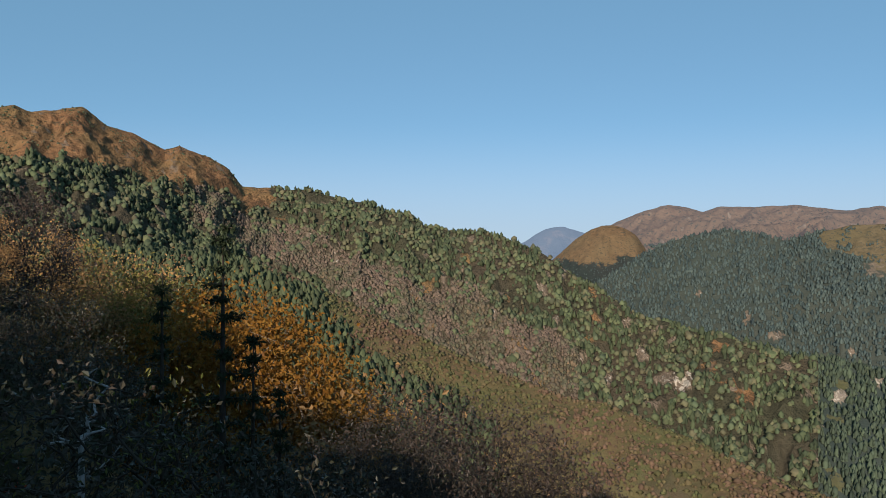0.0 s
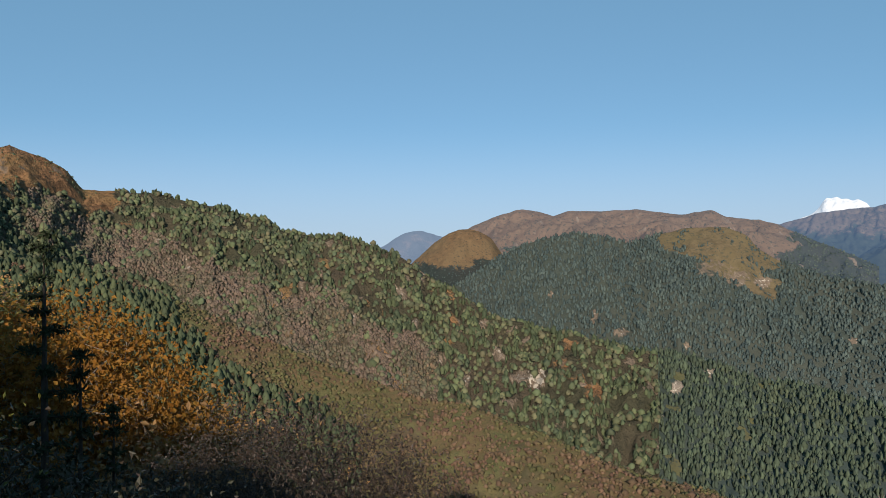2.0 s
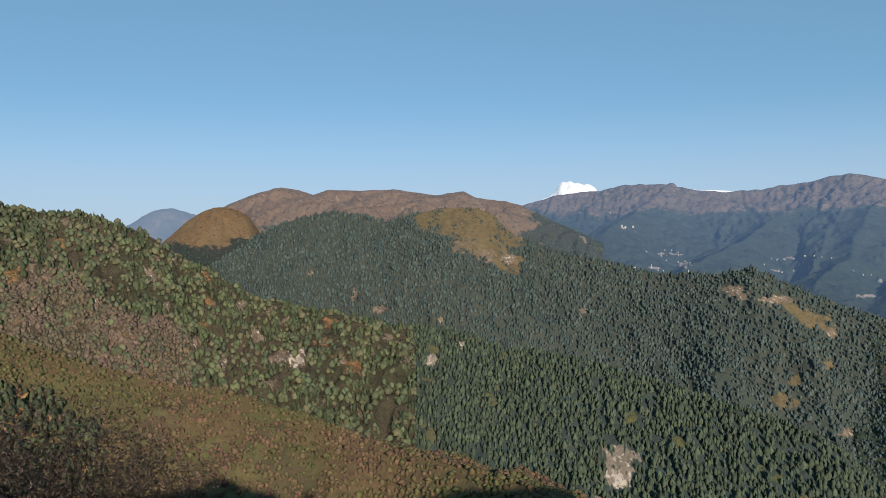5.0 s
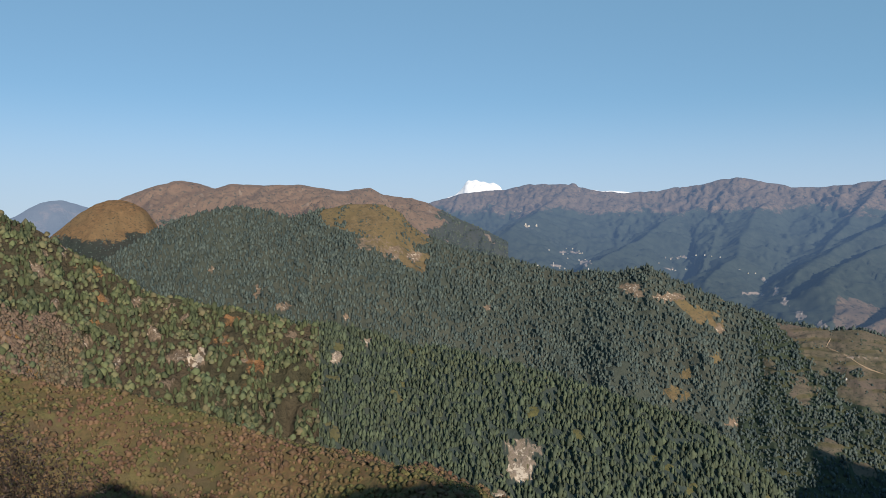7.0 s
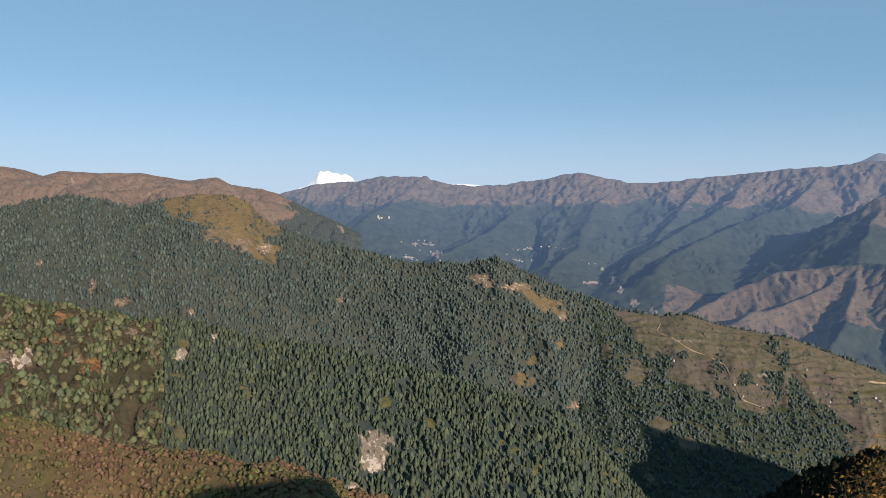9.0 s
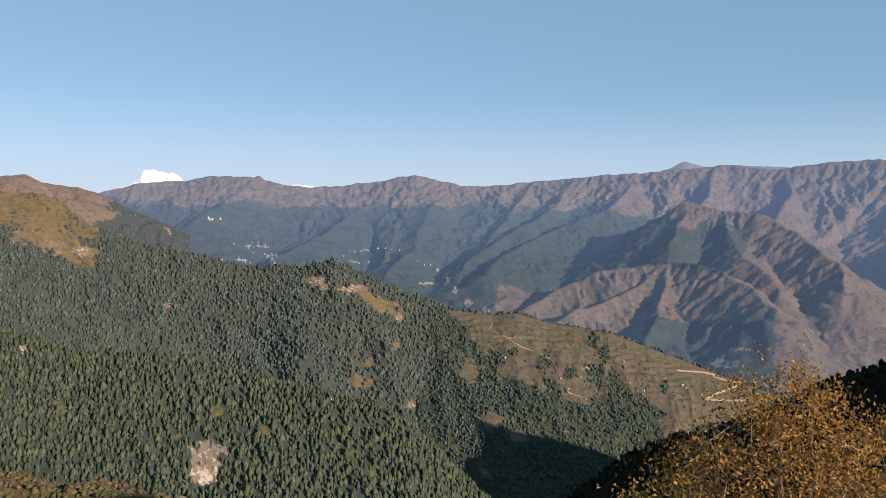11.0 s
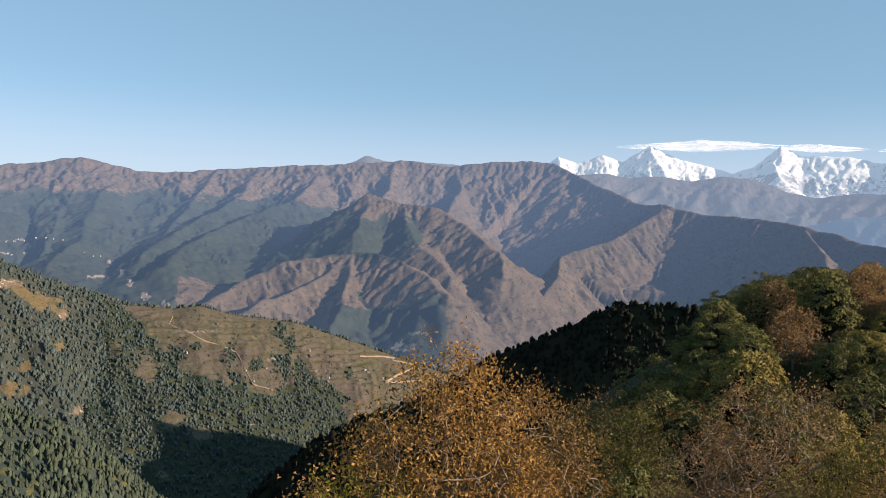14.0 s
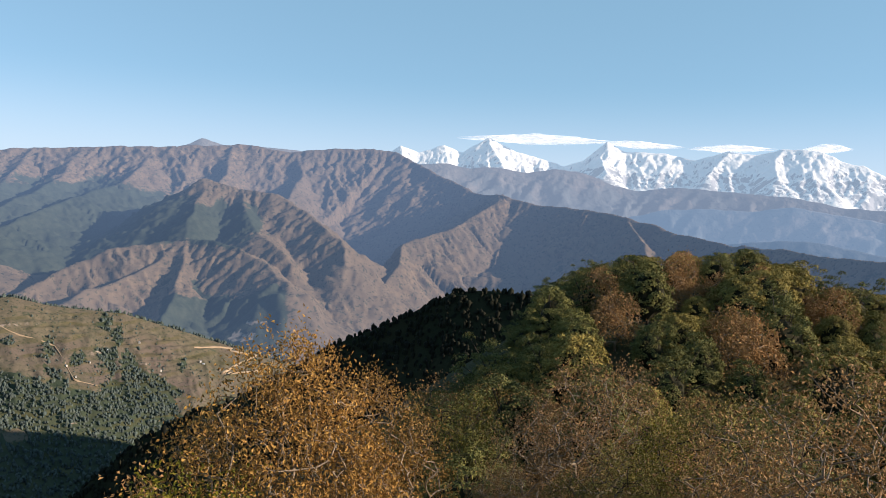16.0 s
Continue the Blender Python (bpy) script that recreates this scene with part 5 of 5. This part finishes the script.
for k in range(6000):
    bearing, dist = g.uniform(92.5, 128), 38 + 106 * math.sqrt(g.random())
    x, y = dist * math.sin(radians(bearing)), dist * math.cos(radians(bearing))
    if (dist < 50 and bearing < 103) or any((x - a) ** 2 + (y - b) ** 2 < 4.5 ** 2 for a, b in spots_taken):
        continue
    i = int(g.choice(7, p=[0.25, 0.18, 0.18, 0.12, 0.07, 0.13, 0.07]))
    m = at_bearing(bearing, dist, 0.4, g.uniform(0, 360))
    room = (EYE + dist * math.tan(radians(float(np.interp(bearing, *SKYLINE)))) - m.translation.z) / TALL[i]
    scale = min(g.uniform(0.7, 1.45) * (0.8 if dist < 60 else 1.0), room)
    if scale < 0.5:
        continue
    spots_taken.append((x, y))
    m = m @ Matrix.Scale(scale, 4)
    if first[i] is True:
        first[i] = m
    else:
        copy_thing(protos[i], m)
g = np.random.default_rng(28)
for k in range(150):
    along, off = g.uniform(38, 130), g.uniform(11, 34)
    x, y = along * math.sin(radians(112)) - off * math.cos(radians(112)), along * math.cos(radians(112)) + off * math.sin(radians(112))
    bearing, dist = math.degrees(math.atan2(x, y)), math.hypot(x, y)
    m = at_bearing(bearing, dist, 0.4, g.uniform(0, 360))
    room = (EYE + dist * math.tan(radians(float(np.interp(bearing, *SKYLINE)))) - m.translation.z) / TALL[3]
    if room > 0.3:
        copy_thing(protos[3], m @ Matrix.Scale(min(g.uniform(0.5, 0.9), room), 4))
for ob, m in zip(protos, first):
    ob.matrix_world = m
for bearing, dist, top, mat, bark, n, reach, label in (
        (105.7, 36, -10.6, L_BROWN, BARK_PALE, 1500, 2.3, "half bare brown tree with pale forked trunk"), (101.6, 38, -13.4, L_BROWN, BARK_PALE, 900, 2.3, "half bare brown tree with pale forked trunk"),
        (96.1, 45, -13.2, L_LIME2, BARK_DARK, 5000, 1.4, "bright green tree at the edge of shade"), (98.5, 52, -12.0, L_RUST, BARK_DARK, 4000, 2.0, "rust brown bush on the saddle"), (94.3, 50, -12.2, L_RUST, BARK_DARK, 3500, 1.8, "rust brown bush on the saddle"),
        (110.2, 34, -13.6, L_LIME, BARK_DARK, 5000, 1.4, "yellow green autumn tree on the saddle"), (119.5, 27, -9.0, L_BROWN, BARK_PALE, 3000, 2.6, "thin brown tree with pale twigs"), (123.5, 25, -9.0, L_BROWN, BARK_PALE, 3000, 2.4, "thin brown tree with pale twigs"),
        (78.0, 19, -18.6, L_LIME, BARK_DARK, 6000, 1.3, "yellow green leafy shrub tree"), (74.0, 20, -19.4, L_BROWN, BARK_PALE, 2400, 0.8, "small thin brown autumn tree"), (113.5, 33, -12.0, L_OLIVE, BARK_DARK, 6000, 2.0, "olive green tree on the saddle"),
        (107.5, 30, -16.0, L_OLIVE, BARK_DARK, 6000, 1.8, "olive green tree on the saddle"), (103.5, 30, -18.0, L_LIME2, BARK_DARK, 5000, 1.2, "bright green shrub on the saddle"), (116.0, 29, -13.5, L_BROWN, BARK_PALE, 3500, 2.0, "thin brown tree with pale twigs"), (99.0, 33, -17.5, L_RUST, BARK_PALE, 3500, 1.8, "rust brown bush on the saddle")):
    put(broadleaf("spur_tree", int(bearing * 7), 5.5, 0.9 if n > 1600 else 1.5, reach, 2.5 if n > 1600 else 2.1, 240 if n > 1600 else 330, 0.10, int(n * (1.7 if n > 1600 else 4.5)), (0.08, 0.045), mat, bark, label, spread=0.2, droop=0.2, group="trees below the spur"), bearing, dist, top, bearing * 9, 1, 5.5)

brush = [broadleaf("brush", 150 + k, 2.2, 0.3, 1.2, 0.95, 70, 0.035, 1100, (0.15, 0.075), mat, bark, label, "shrub", spread=0.13, droop=-0.2, group="brush on the saddle")
         for k, (mat, bark, label) in enumerate(((L_RUST, BARK_PALE, "dry rust brown brush"), (L_BROWN, BARK_PALE, "dry brown brush with pale twigs"), (L_DARKG, BARK_DARK, "dark green leafy brush"), (L_OLIVE, BARK_DARK, "olive green leafy brush")))]
g = np.random.default_rng(15)
first = [True] * len(brush)
for k in range(230):
    bearing, dist = 92 + g.uniform(0, 36), 20 + 44 * math.sqrt(g.random())
    i = int(g.choice(4, p=[0.3, 0.25, 0.25, 0.2]))
    m = at_bearing(bearing, dist, 0.2, g.uniform(0, 360), g.uniform(0.6, 1.25))
    if first[i] is True:
        first[i] = m
    else:
        copy_thing(brush[i], m)
for ob, m in zip(brush, first):
    ob.matrix_world = m

# ---- clouds ----
def cloud_material():
    """White vapour, thinning out towards its rim."""
    n = Nodes("cloud_white", 1.0, 0.0)
    # added glow stands in for daylight scattered within the vapour
    n.bsdf.inputs["Emission Color"].default_value = (0.62, 0.68, 0.76, 1)
    n.bsdf.inputs["Emission Strength"].default_value = 0.45
    n.done((0.7, 0.71, 0.73))
    body = n.math("ADD", n.attr("body"), n.math("MULTIPLY", n.math("SUBTRACT", n.noise(1 / 45, 5, 0.6, (1, 1, 2.5)), 0.5), 0.9))
    clear = n.add("BsdfTransparent")
    m = n.add("MixShader")
    n.link(n.ramp(body, [(0.15, 0.0), (1.0, 0.95)]), m.inputs[0])
    n.link(clear.outputs[0], m.inputs[1])
    n.link(n.bsdf.outputs[0], m.inputs[2])
    n.link(m.outputs[0], n.tree.nodes["Material Output"].inputs["Surface"])
    return n.mat


M_CLOUD = cloud_material()


def cloud(name, bearing, width, height, depth, thick, label, seed, dist=4850, tilt=0.0):
    """A flat lens of vapour, swept out to thin ends."""
    bm = bmesh.new()
    bmesh.ops.create_icosphere(bm, subdivisions=5, radius=1.0)
    body = []
    for v in bm.verts:
        q = v.co.copy()
        k = 1 + 0.3 * noise.fractal(Vector((q.x * 3.5 + seed, q.y * 2, q.z * 2)), 0.8, 2.0, 4)
        end = 1 - abs(q.x) ** 1.5 * 0.8
        tall = q.z / math.sqrt(max(0.02, 1 - q.x * q.x))
        body.append(max(0.0, 1.05 * (1 - tall * tall) - abs(q.x) ** 3 * 0.6 - max(0.0, -q.z) * 0.35))
        v.co = Vector((q.x * width, q.y * depth * k, q.z * thick * k * end))
    me = bpy.data.meshes.new(name)
    bm.to_mesh(me)
    bm.free()
    me.polygons.foreach_set("use_smooth", np.ones(len(me.polygons), bool))
    me.attributes.new("body", "FLOAT", "POINT").data.foreach_set("value", np.array(body, np.float32))
    me.materials.append(M_CLOUD)
    ob = tagged(new(name, me), label, "cloud", kind="structure")
    ob.matrix_world = pose(dist * math.sin(radians(bearing)), dist * math.cos(radians(bearing)), height, 0, tilt, -bearing)


cloud("cloud", 99.5, 500, 468, 120, 32, "long flat white cloud on a snow peak", 1)
cloud("cloud", 107.0, 260, 450, 100, 22, "thin white cloud streak on a snow peak", 4, tilt=2.0)
cloud("cloud", 113.2, 250, 434, 100, 24, "thin white cloud streak on a snow peak", 7)
cloud("cloud", 119.2, 130, 436, 70, 34, "small white cloud on a snow peak", 9)
